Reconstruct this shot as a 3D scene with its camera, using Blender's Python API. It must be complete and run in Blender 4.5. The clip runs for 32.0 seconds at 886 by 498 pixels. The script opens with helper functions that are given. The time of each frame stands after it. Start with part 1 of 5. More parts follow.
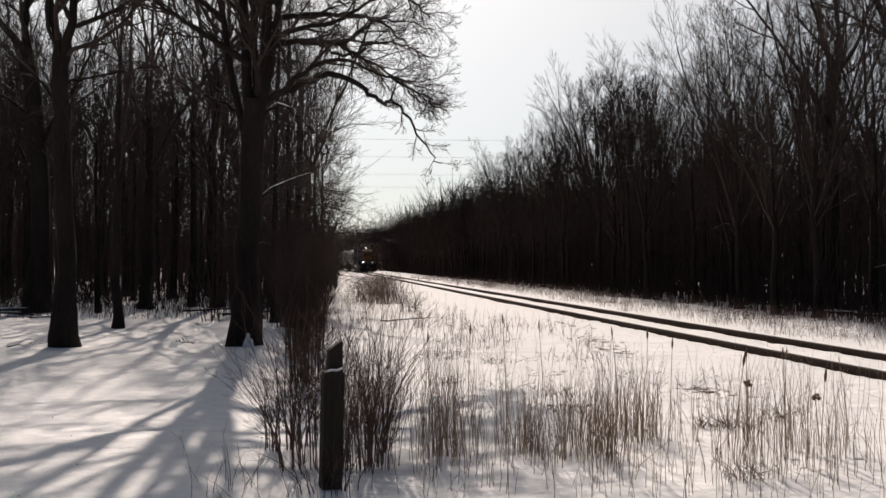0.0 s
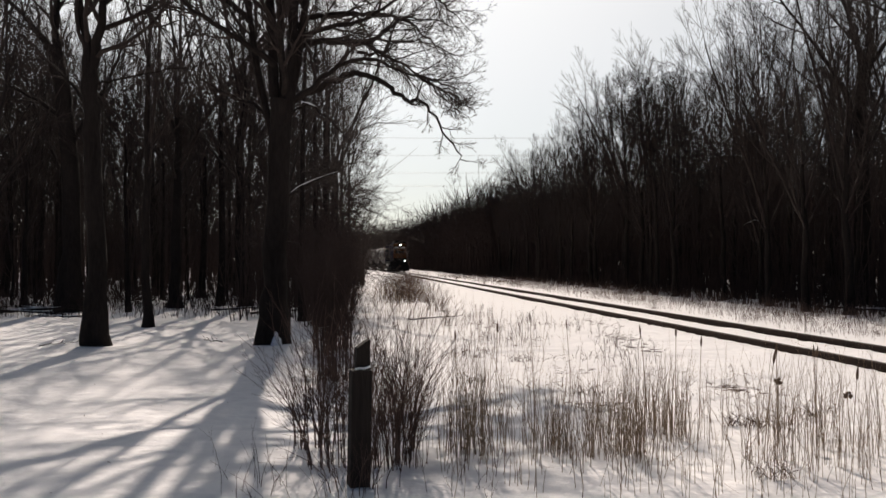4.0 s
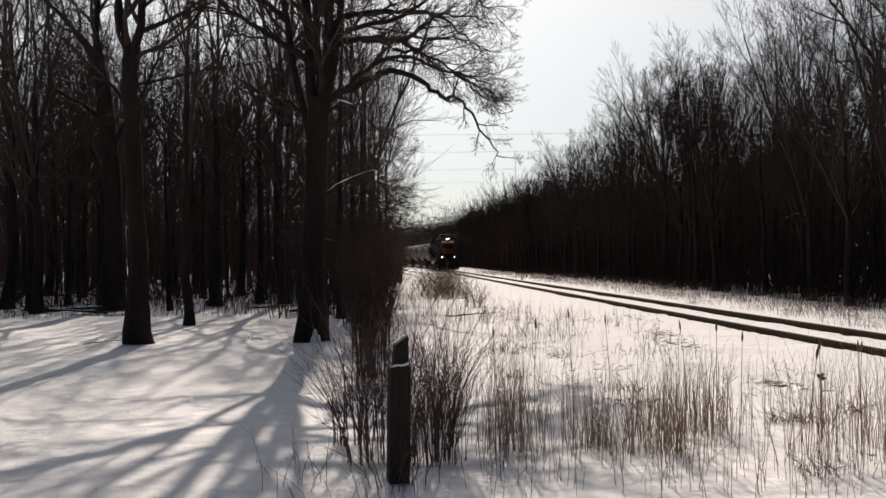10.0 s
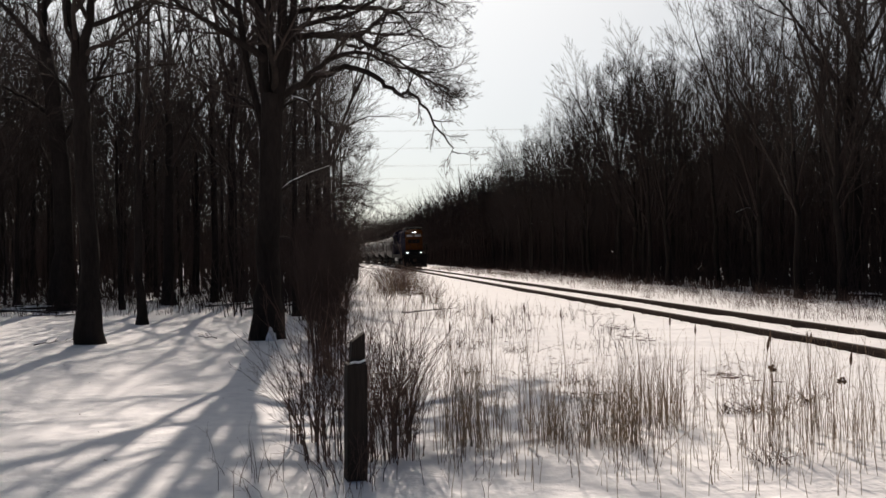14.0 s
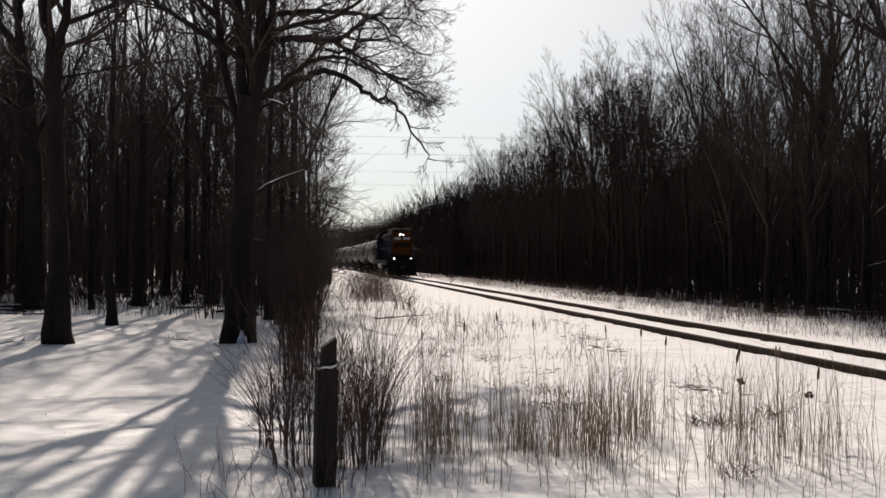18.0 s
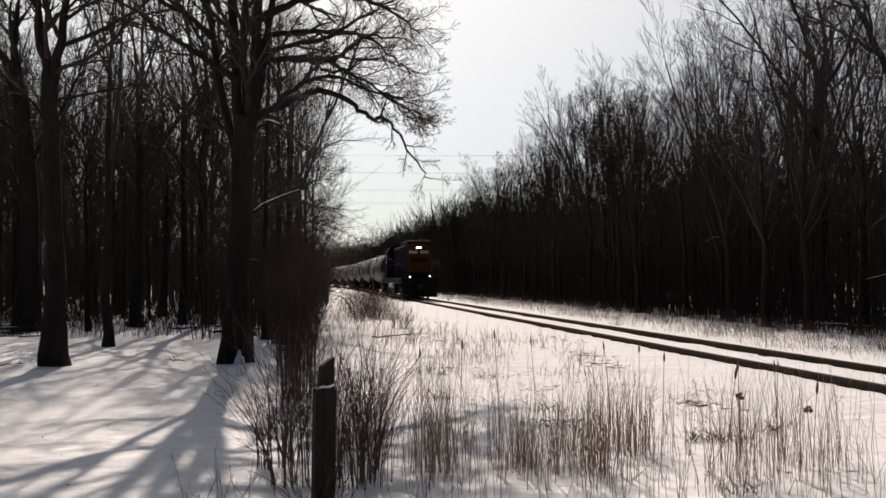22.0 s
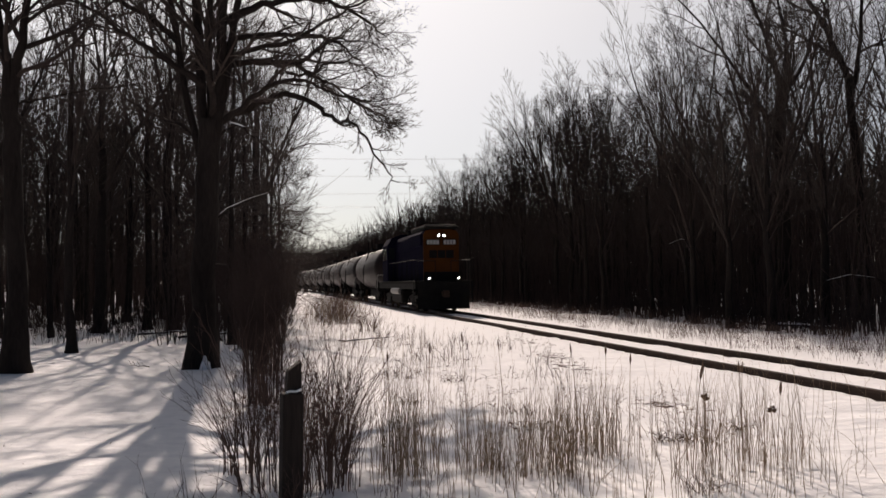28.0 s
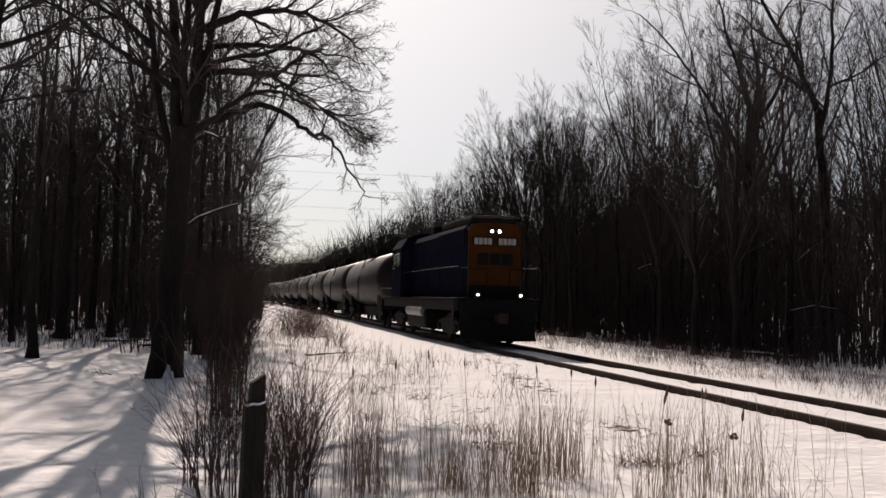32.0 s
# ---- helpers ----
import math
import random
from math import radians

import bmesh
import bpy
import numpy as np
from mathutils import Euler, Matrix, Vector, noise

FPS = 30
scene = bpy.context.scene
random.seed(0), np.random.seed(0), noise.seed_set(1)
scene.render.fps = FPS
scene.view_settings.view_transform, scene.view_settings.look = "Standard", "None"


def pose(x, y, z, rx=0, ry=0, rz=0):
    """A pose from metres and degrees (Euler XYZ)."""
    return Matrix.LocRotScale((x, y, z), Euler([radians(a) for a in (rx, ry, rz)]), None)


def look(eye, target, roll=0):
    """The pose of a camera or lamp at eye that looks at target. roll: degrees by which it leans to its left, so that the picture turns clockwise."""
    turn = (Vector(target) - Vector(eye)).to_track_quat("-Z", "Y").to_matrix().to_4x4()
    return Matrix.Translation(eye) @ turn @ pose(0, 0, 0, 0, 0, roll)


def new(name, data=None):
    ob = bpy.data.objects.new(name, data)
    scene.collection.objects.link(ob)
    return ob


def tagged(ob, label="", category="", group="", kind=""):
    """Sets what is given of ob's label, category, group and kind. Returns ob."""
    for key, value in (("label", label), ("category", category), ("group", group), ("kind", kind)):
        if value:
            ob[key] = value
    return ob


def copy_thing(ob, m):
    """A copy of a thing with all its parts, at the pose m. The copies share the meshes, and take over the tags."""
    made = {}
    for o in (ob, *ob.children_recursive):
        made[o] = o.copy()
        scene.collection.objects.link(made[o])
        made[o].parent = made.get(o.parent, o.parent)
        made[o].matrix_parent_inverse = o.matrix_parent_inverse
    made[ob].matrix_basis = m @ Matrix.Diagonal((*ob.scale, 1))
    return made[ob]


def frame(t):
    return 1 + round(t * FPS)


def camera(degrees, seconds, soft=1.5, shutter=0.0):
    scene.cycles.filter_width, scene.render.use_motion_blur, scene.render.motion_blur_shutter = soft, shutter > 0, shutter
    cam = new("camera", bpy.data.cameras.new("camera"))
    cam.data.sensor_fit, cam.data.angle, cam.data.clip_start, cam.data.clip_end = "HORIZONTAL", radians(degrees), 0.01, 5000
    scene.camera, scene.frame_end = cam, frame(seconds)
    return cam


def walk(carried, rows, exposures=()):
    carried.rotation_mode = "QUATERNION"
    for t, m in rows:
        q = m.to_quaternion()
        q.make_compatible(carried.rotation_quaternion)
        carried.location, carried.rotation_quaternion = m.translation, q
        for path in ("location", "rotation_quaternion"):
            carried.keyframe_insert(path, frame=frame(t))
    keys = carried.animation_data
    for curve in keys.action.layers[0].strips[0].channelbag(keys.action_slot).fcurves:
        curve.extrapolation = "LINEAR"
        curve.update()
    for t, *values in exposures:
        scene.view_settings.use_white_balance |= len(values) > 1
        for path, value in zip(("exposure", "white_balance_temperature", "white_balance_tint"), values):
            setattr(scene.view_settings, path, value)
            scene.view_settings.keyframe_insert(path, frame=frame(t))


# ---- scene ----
# the camera: a phone in the hand of somebody who stands still beside the line
EYE = 1.65
cam = camera(49.52, 32.0, soft=1.55)
TURNS = [  # seconds, yaw, pitch, roll
    (0.0, -6.31, 0.84, -0.00),
    (0.5, -5.49, 0.91, 0.30),
    (1.0, -5.65, 1.47, 0.50),
    (1.5, -5.34, 1.45, 0.55),
    (2.0, -5.61, 1.68, 0.24),
    (2.5, -5.49, 1.56, 0.01),
    (3.0, -5.27, 1.75, -0.15),
    (3.5, -4.63, 1.50, 0.04),
    (4.0, -4.71, 0.74, 0.24),
    (4.5, -4.57, 0.82, -0.05),
    (6.5, -4.16, 0.73, 0.93),
    (7.0, -3.48, 0.61, 0.39),
    (7.5, -3.37, 0.95, -0.26),
    (8.0, -3.30, 0.60, -0.09),
    (8.5, -3.24, 0.56, 0.05),
    (9.0, -3.13, 0.56, -0.09),
    (9.5, -3.01, 0.42, 0.03),
    (10.0, -2.48, 0.56, 0.71),
    (10.5, -2.57, 0.67, 0.86),
    (11.0, -3.13, 0.44, 0.82),
    (11.5, -3.77, 0.50, 0.50),
    (12.0, -3.77, 0.70, 0.65),
    (12.5, -3.96, 0.42, 1.17),
    (13.0, -4.03, 0.31, 1.08),
    (13.5, -4.44, 0.20, 0.87),
    (14.0, -5.10, 0.29, 1.16),
    (14.5, -5.27, 0.85, 1.23),
    (16.5, -7.06, 1.66, 0.54),
    (17.0, -6.50, 1.41, 0.30),
    (17.5, -6.37, 1.18, 0.15),
    (18.0, -6.66, 0.69, -0.12),
    (18.5, -6.81, 0.97, 0.36),
    (19.0, -6.73, 0.56, 0.41),
    (19.5, -6.78, 0.69, -0.21),
    (20.0, -6.51, 0.71, -0.07),
    (20.5, -6.97, 1.12, -0.06),
    (21.0, -6.99, 1.66, 0.02),
    (21.5, -7.06, 1.79, 0.20),
    (22.0, -6.83, 1.76, 0.45),
    (22.5, -6.98, 2.02, 0.32),
    (23.0, -6.85, 2.69, 0.64),
    (23.5, -7.00, 2.79, 0.80),
    (24.0, -7.16, 2.64, 0.78),
    (24.5, -7.40, 1.62, 0.97),
    (25.0, -7.95, 1.37, 0.81),
    (25.5, -8.72, 1.43, 0.92),
    (27.5, -8.62, 1.67, 0.82),
    (28.0, -8.78, 1.94, 0.79),
    (28.5, -9.07, 1.99, 0.83),
    (29.0, -9.57, 1.97, 0.42),
    (29.5, -9.57, 2.46, 0.01),
    (30.0, -10.00, 2.75, -0.33),
    (30.5, -9.85, 2.77, -0.55),
    (31.0, -10.49, 2.76, -1.08),
    (31.5, -10.38, 2.91, -1.40),
    (32.0, -10.65, 2.98, -1.18),
]
walk(cam, [(t, pose(0, 0, EYE, 90 + pitch, roll, yaw)) for t, yaw, pitch, roll in TURNS],
     exposures=((0, 0.0, 6950, 10), (6, 0.0, 6900, 9), (20, -0.02, 6900, 9), (24, -0.05, 7000, 12), (32, -0.10, 7050, 14)))

# ---- light: a low winter sun over the woods ahead, in a hazy sky ----
SUN_HEIGHT, SUN_TURN = 31.0, -1.3
world = bpy.data.worlds.new("world")
scene.world = world
world.use_nodes = True
wn = world.node_tree
sky = wn.nodes.new("ShaderNodeTexSky")
sky.sky_type, sky.sun_disc = "NISHITA", False
sky.sun_elevation, sky.sun_rotation = radians(SUN_HEIGHT), radians(SUN_TURN)
sky.air_density, sky.dust_density, sky.ozone_density = 1.0, 0.2, 3.0
back = wn.nodes["Background"]
back.inputs["Strength"].default_value = 0.0245
pale = wn.nodes.new("ShaderNodeHueSaturation")
pale.inputs["Saturation"].default_value = 1.0
wn.links.new(sky.outputs["Color"], pale.inputs["Color"])
cool = wn.nodes.new("ShaderNodeMixRGB")
cool.blend_type = "MULTIPLY"
cool.inputs["Fac"].default_value, cool.inputs["Color2"].default_value = 1.0, (0.83, 0.975, 1.2, 1)
wn.links.new(pale.outputs["Color"], cool.inputs["Color1"])
wn.links.new(cool.outputs["Color"], back.inputs["Color"])
# thin high cloud, brightest round the sun and fading evenly away from it
SUN_WAY = Vector((math.sin(radians(SUN_TURN)) * math.cos(radians(SUN_HEIGHT)), math.cos(radians(SUN_TURN)) * math.cos(radians(SUN_HEIGHT)), math.sin(radians(SUN_HEIGHT))))
coord = wn.nodes.new("ShaderNodeTexCoord")
facing = wn.nodes.new("ShaderNodeVectorMath")
facing.operation = "DOT_PRODUCT"
facing.inputs[1].default_value = SUN_WAY
half = wn.nodes.new("ShaderNodeMath")
half.operation, half.use_clamp = "MULTIPLY_ADD", True
half.inputs[1].default_value, half.inputs[2].default_value = 0.5, 0.5
fade = wn.nodes.new("ShaderNodeMath")
fade.operation = "POWER"
fade.inputs[1].default_value = 8.5
veil = wn.nodes.new("ShaderNodeBackground")
veil.inputs["Color"].default_value = (1.0, 0.965, 0.90, 1)
glow = wn.nodes.new("ShaderNodeMath")
glow.operation = "MULTIPLY"
glow.inputs[1].default_value = 1.06
both = wn.nodes.new("ShaderNodeAddShader")
wn.links.new(coord.outputs["Generated"], facing.inputs[0])
wn.links.new(facing.outputs["Value"], half.inputs[0])
wn.links.new(half.outputs[0], fade.inputs[0])
wn.links.new(fade.outputs[0], glow.inputs[0])
wn.links.new(glow.outputs[0], veil.inputs["Strength"])
wn.links.new(back.outputs[0], both.inputs[0])
wn.links.new(veil.outputs[0], both.inputs[1])
wn.links.new(both.outputs[0], wn.nodes["World Output"].inputs["Surface"])
sun = new("sun", bpy.data.lights.new("sun", "SUN"))
sun.data.energy, sun.data.angle, sun.data.color = 4.9, radians(0.6), (1.0, 0.88, 0.81)
sun.matrix_world = look((60 * math.sin(radians(SUN_TURN)), 60 * math.cos(radians(SUN_TURN)), 60 * math.tan(radians(SUN_HEIGHT))), (0, 0, 0))


# ---- materials ----
def material(name, low, high, scale=6.0, rough=0.8, metal=0.0, bump=0.3, fine=60.0, stretch=(1, 1, 1), spread=0.0, relief=0.02, gloss=0.5):
    """A surface whose colour wanders between low and high at two scales, with a fine relief; spread varies it from object to object."""
    m = bpy.data.materials.new(name)
    m.use_nodes = True
    nt = m.node_tree
    bsdf = nt.nodes["Principled BSDF"]
    coord = nt.nodes.new("ShaderNodeTexCoord")
    mapping = nt.nodes.new("ShaderNodeMapping")
    mapping.inputs["Scale"].default_value = stretch
    nt.links.new(coord.outputs["Object"], mapping.inputs["Vector"])
    coarse, grain = nt.nodes.new("ShaderNodeTexNoise"), nt.nodes.new("ShaderNodeTexNoise")
    for node, s, detail in ((coarse, scale, 4), (grain, fine, 3)):
        node.inputs["Scale"].default_value, node.inputs["Detail"].default_value = s, detail
        nt.links.new(mapping.outputs["Vector"], node.inputs["Vector"])
    mixed = nt.nodes.new("ShaderNodeMath")
    mixed.operation = "MULTIPLY_ADD"
    mixed.inputs[1].default_value = 0.45
    nt.links.new(grain.outputs["Fac"], mixed.inputs[0])
    half = nt.nodes.new("ShaderNodeMath")
    half.operation = "MULTIPLY"
    half.inputs[1].default_value = 0.6
    nt.links.new(coarse.outputs["Fac"], half.inputs[0])
    nt.links.new(half.outputs[0], mixed.inputs[2])
    fac = mixed.outputs[0]
    if spread:
        info = nt.nodes.new("ShaderNodeObjectInfo")
        more = nt.nodes.new("ShaderNodeMath")
        more.operation = "MULTIPLY_ADD"
        more.inputs[1].default_value = spread
        nt.links.new(info.outputs["Random"], more.inputs[0])
        nt.links.new(fac, more.inputs[2])
        fac = more.outputs[0]
    ramp = nt.nodes.new("ShaderNodeValToRGB")
    ramp.color_ramp.elements[0].position, ramp.color_ramp.elements[1].position = 0.3, 0.75
    ramp.color_ramp.elements[0].color, ramp.color_ramp.elements[1].color = (*low, 1), (*high, 1)
    nt.links.new(fac, ramp.inputs["Fac"])
    nt.links.new(ramp.outputs["Color"], bsdf.inputs["Base Color"])
    bsdf.inputs["Roughness"].default_value, bsdf.inputs["Metallic"].default_value = rough, metal
    bsdf.inputs["Specular IOR Level"].default_value = gloss
    if bump:
        b = nt.nodes.new("ShaderNodeBump")
        b.inputs["Strength"].default_value, b.inputs["Distance"].default_value = bump, relief
        nt.links.new(mixed.outputs[0], b.inputs["Height"])
        nt.links.new(b.outputs["Normal"], bsdf.inputs["Normal"])
    return m


def glowing(name, colour, strength):
    m = bpy.data.materials.new(name)
    m.use_nodes = True
    bsdf = m.node_tree.nodes["Principled BSDF"]
    bsdf.inputs["Base Color"].default_value = (*colour, 1)
    bsdf.inputs["Emission Color"].default_value = (*colour, 1)
    bsdf.inputs["Emission Strength"].default_value = strength
    return m




def snow_surface():
    """Snow: almost white, with drifts, crusts and grain as relief."""
    m = bpy.data.materials.new("snow")
    m.use_nodes = True
    nt = m.node_tree
    bsdf = nt.nodes["Principled BSDF"]
    coord = nt.nodes.new("ShaderNodeTexCoord")
    normal = None
    for scale, detail, strength, distance in ((1.1, 3, 0.9, 0.12), (5.0, 4, 0.9, 0.042), (24.0, 3, 0.7, 0.008)):
        n = nt.nodes.new("ShaderNodeTexNoise")
        n.inputs["Scale"].default_value, n.inputs["Detail"].default_value = scale, detail
        nt.links.new(coord.outputs["Object"], n.inputs["Vector"])
        b = nt.nodes.new("ShaderNodeBump")
        b.inputs["Strength"].default_value, b.inputs["Distance"].default_value = strength, distance
        nt.links.new(n.outputs["Fac"], b.inputs["Height"])
        if normal:
            nt.links.new(normal, b.inputs["Normal"])
        normal = b.outputs["Normal"]
        if scale == 5.0:
            ramp = nt.nodes.new("ShaderNodeValToRGB")
            ramp.color_ramp.elements[0].position, ramp.color_ramp.elements[1].position = 0.3, 0.7
            ramp.color_ramp.elements[0].color, ramp.color_ramp.elements[1].color = (0.78, 0.78, 0.80, 1), (0.90, 0.895, 0.895, 1)
            nt.links.new(n.outputs["Fac"], ramp.inputs["Fac"])
            nt.links.new(ramp.outputs["Color"], bsdf.inputs["Base Color"])
    nt.links.new(normal, bsdf.inputs["Normal"])
    bsdf.inputs["Roughness"].default_value, bsdf.inputs["Specular IOR Level"].default_value = 0.9, 0.1
    return m


SNOW = snow_surface()
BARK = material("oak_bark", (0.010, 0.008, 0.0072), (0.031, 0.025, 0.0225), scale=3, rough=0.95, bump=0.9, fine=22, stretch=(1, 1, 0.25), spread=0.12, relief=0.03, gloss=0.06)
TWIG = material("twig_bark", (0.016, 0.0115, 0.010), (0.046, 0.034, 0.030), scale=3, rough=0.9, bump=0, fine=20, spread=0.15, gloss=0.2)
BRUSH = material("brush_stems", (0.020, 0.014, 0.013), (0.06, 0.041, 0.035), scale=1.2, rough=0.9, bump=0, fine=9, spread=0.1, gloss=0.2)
CANE = material("shrub_canes", (0.048, 0.031, 0.026), (0.14, 0.09, 0.072), scale=2, rough=0.85, bump=0, fine=14, spread=0.15, gloss=0.2)
STRAW = material("dry_straw", (0.15, 0.105, 0.07), (0.36, 0.265, 0.175), scale=1.6, rough=0.85, bump=0, fine=12, spread=0.1)
HEAD = material("seed_heads", (0.07, 0.045, 0.03), (0.16, 0.10, 0.065), scale=30, rough=0.95, bump=0.4, fine=200)
POSTWOOD = material("weathered_post_wood", (0.010, 0.008, 0.007), (0.036, 0.028, 0.024), scale=5, rough=0.9, bump=0.7, fine=30, stretch=(1, 1, 0.12), gloss=0.2)
RUST = material("rail_rust", (0.014, 0.009, 0.007), (0.05, 0.031, 0.022), scale=4, rough=0.85, bump=0.3, fine=60, gloss=0.2)
BLUE = material("dark_blue_paint", (0.006, 0.006, 0.015), (0.012, 0.011, 0.027), scale=1.4, rough=0.95, bump=0.06, fine=30, gloss=0.01)
# yellow paint darkened in its base colour to carry the backlit shade
YELLOW = material("shaded_yellow_paint", (0.038, 0.0115, 0.0012), (0.068, 0.022, 0.0022), scale=2.2, rough=0.6, bump=0.08, fine=40, gloss=0.08)
BLACK = material("grimy_black_steel", (0.004, 0.004, 0.005), (0.012, 0.011, 0.010), scale=3, rough=0.8, bump=0.25, fine=50, gloss=0.1)
TANK = material("black_tank_paint", (0.013, 0.010, 0.0105), (0.030, 0.023, 0.024), scale=0.8, rough=0.5, bump=0.05, fine=25, spread=0.1, gloss=0.12)
WHITE = material("white_lettering", (0.24, 0.24, 0.235), (0.36, 0.36, 0.35), scale=9, rough=0.6, bump=0)
STEEL = material("grey_steel", (0.16, 0.16, 0.16), (0.32, 0.31, 0.30), scale=5, rough=0.5, metal=0.8, bump=0.1)
CABLE = material("cable_aluminium", (0.16, 0.16, 0.17), (0.3, 0.3, 0.3), scale=2, rough=0.5, metal=0.5, bump=0)
LAMP = glowing("lamp_glow", (1.0, 0.97, 0.9), 48.0)
GLASS = material("cab_glass", (0.01, 0.012, 0.014), (0.02, 0.022, 0.025), scale=2, rough=0.06, bump=0)


# ---- building helpers ----
def part(name, bm, mat, parent=None, label=""):
    """Links a bmesh as one mesh object, under a thing or a part if one is given."""
    me = bpy.data.meshes.new(name)
    bm.to_mesh(me)
    bm.free()
    me.materials.append(mat)
    ob = new(name, me)
    ob.parent = parent
    return tagged(ob, label)


def box(bm, x0, x1, y0, y1, z0, z1, bevel=0.0):
    made = bmesh.ops.create_cube(bm, size=1.0)["verts"]
    for v in made:
        v.co = Vector(((x0 + x1) / 2 + v.co.x * (x1 - x0), (y0 + y1) / 2 + v.co.y * (y1 - y0), (z0 + z1) / 2 + v.co.z * (z1 - z0)))
    if bevel:
        edges = {e for v in made for e in v.link_edges}
        bmesh.ops.bevel(bm, geom=list(edges), offset=bevel, segments=2, affect="EDGES", profile=0.6)
    return bm


def boxed(*a, **k):
    return box(bmesh.new(), *a, **k)


def drum(bm, centre, axis, radius, length, sides=24, top=None):
    """A closed cylinder or cone about a centre, along an axis."""
    m = Matrix.Translation(centre) @ Vector(axis).to_track_quat("Z", "Y").to_matrix().to_4x4()
    bmesh.ops.create_cone(bm, cap_ends=True, segments=sides, radius1=radius, radius2=radius if top is None else top, depth=length, matrix=m)
    return bm


def rod(bm, a, b, r, sides=8):
    a, b = Vector(a), Vector(b)
    return drum(bm, (a + b) / 2, b - a, r, (b - a).length, sides)


def bent_rod(bm, pts, r, sides=8):
    for a, b in zip(pts, pts[1:]):
        rod(bm, a, b, r, sides)
    return bm


def profile_along(bm, outline, y0, y1):
    """A solid: an outline in x and z, drawn out along y."""
    n = len(outline)
    a = [bm.verts.new((x, y0, z)) for x, z in outline]
    b = [bm.verts.new((x, y1, z)) for x, z in outline]
    bm.faces.new(a[::-1])
    bm.faces.new(b)
    for i in range(n):
        bm.faces.new((a[i], a[(i + 1) % n], b[(i + 1) % n], b[i]))
    bmesh.ops.recalc_face_normals(bm, faces=bm.faces[:])
    return bm


def smooth(ob):
    for p in ob.data.polygons:
        p.use_smooth = True
    return ob


class Tubes:
    """Collects tapered tubes and makes one mesh of them."""

    def __init__(self):
        self.v, self.f, self.n = [], [], 0

    def add(self, pts, radii, sides):
        pts = np.asarray(pts, float)
        k = len(pts)
        way = np.gradient(pts, axis=0)
        way /= np.linalg.norm(way, axis=1)[:, None] + 1e-9
        ref = np.eye(3)[np.argmin(np.abs(way[0]))]
        u = np.cross(way, ref)
        u /= np.linalg.norm(u, axis=1)[:, None] + 1e-9
        w = np.cross(way, u)
        a = np.arange(sides) * 2 * np.pi / sides
        ring = pts[:, None] + np.asarray(radii)[:, None, None] * (np.cos(a)[None, :, None] * u[:, None] + np.sin(a)[None, :, None] * w[:, None])
        self.v.append(ring.reshape(-1, 3))
        i, j = np.meshgrid(np.arange(k - 1), np.arange(sides), indexing="ij")
        q = np.stack([i * sides + j, i * sides + (j + 1) % sides, (i + 1) * sides + (j + 1) % sides, (i + 1) * sides + j], -1).reshape(-1, 4)
        self.f.append(q + self.n)
        self.n += k * sides

    def batch(self, pts, radii, sides=3):
        """Many tubes of the same make at once: pts (number, rings, 3), radii (number, rings)."""
        pts = np.asarray(pts, float)
        number, k = pts.shape[:2]
        way = np.gradient(pts, axis=1)
        way /= np.linalg.norm(way, axis=2, keepdims=True) + 1e-9
        ref = np.where(np.abs(way[..., 2:]) > 0.8, np.array([1.0, 0, 0]), np.array([0, 0, 1.0]))
        u = np.cross(way, ref)
        u /= np.linalg.norm(u, axis=2, keepdims=True) + 1e-9
        w = np.cross(way, u)
        a = np.arange(sides) * 2 * np.pi / sides
        ring = pts[:, :, None] + radii[:, :, None, None] * (np.cos(a)[:, None] * u[:, :, None] + np.sin(a)[:, None] * w[:, :, None])
        self.v.append(ring.reshape(-1, 3))
        i, j = np.meshgrid(np.arange(k - 1), np.arange(sides), indexing="ij")
        q = np.stack([i * sides + j, i * sides + (j + 1) % sides, (i + 1) * sides + (j + 1) % sides, (i + 1) * sides + j], -1).reshape(-1, 4)
        self.f.append((q[None] + (np.arange(number) * k * sides)[:, None, None]).reshape(-1, 4) + self.n)
        self.n += number * k * sides

    def object(self, name, mat, parent=None, label=""):
        v, f = np.concatenate(self.v), np.concatenate(self.f)
        me = bpy.data.meshes.new(name)
        me.vertices.add(len(v))
        me.vertices.foreach_set("co", v.astype(np.float32).ravel())
        me.loops.add(f.size)
        me.loops.foreach_set("vertex_index", f.astype(np.int32).ravel())
        me.polygons.add(len(f))
        me.polygons.foreach_set("loop_start", np.arange(len(f), dtype=np.int32) * 4)
        me.polygons.foreach_set("loop_total", np.full(len(f), 4, np.int32))
        me.polygons.foreach_set("use_smooth", np.ones(len(f), bool))
        me.update(calc_edges=True)
        me.materials.append(mat)
        ob = new(name, me)
        ob.parent = parent
        return tagged(ob, label)


# ---- the ground: one sheet of snow to the horizon ----
def line_x(y):
    """Where the middle of the railway line runs, at y metres ahead."""
    return 8.62 - 0.0252 * y - 0.0006 * max(0.0, y - 150) ** 2


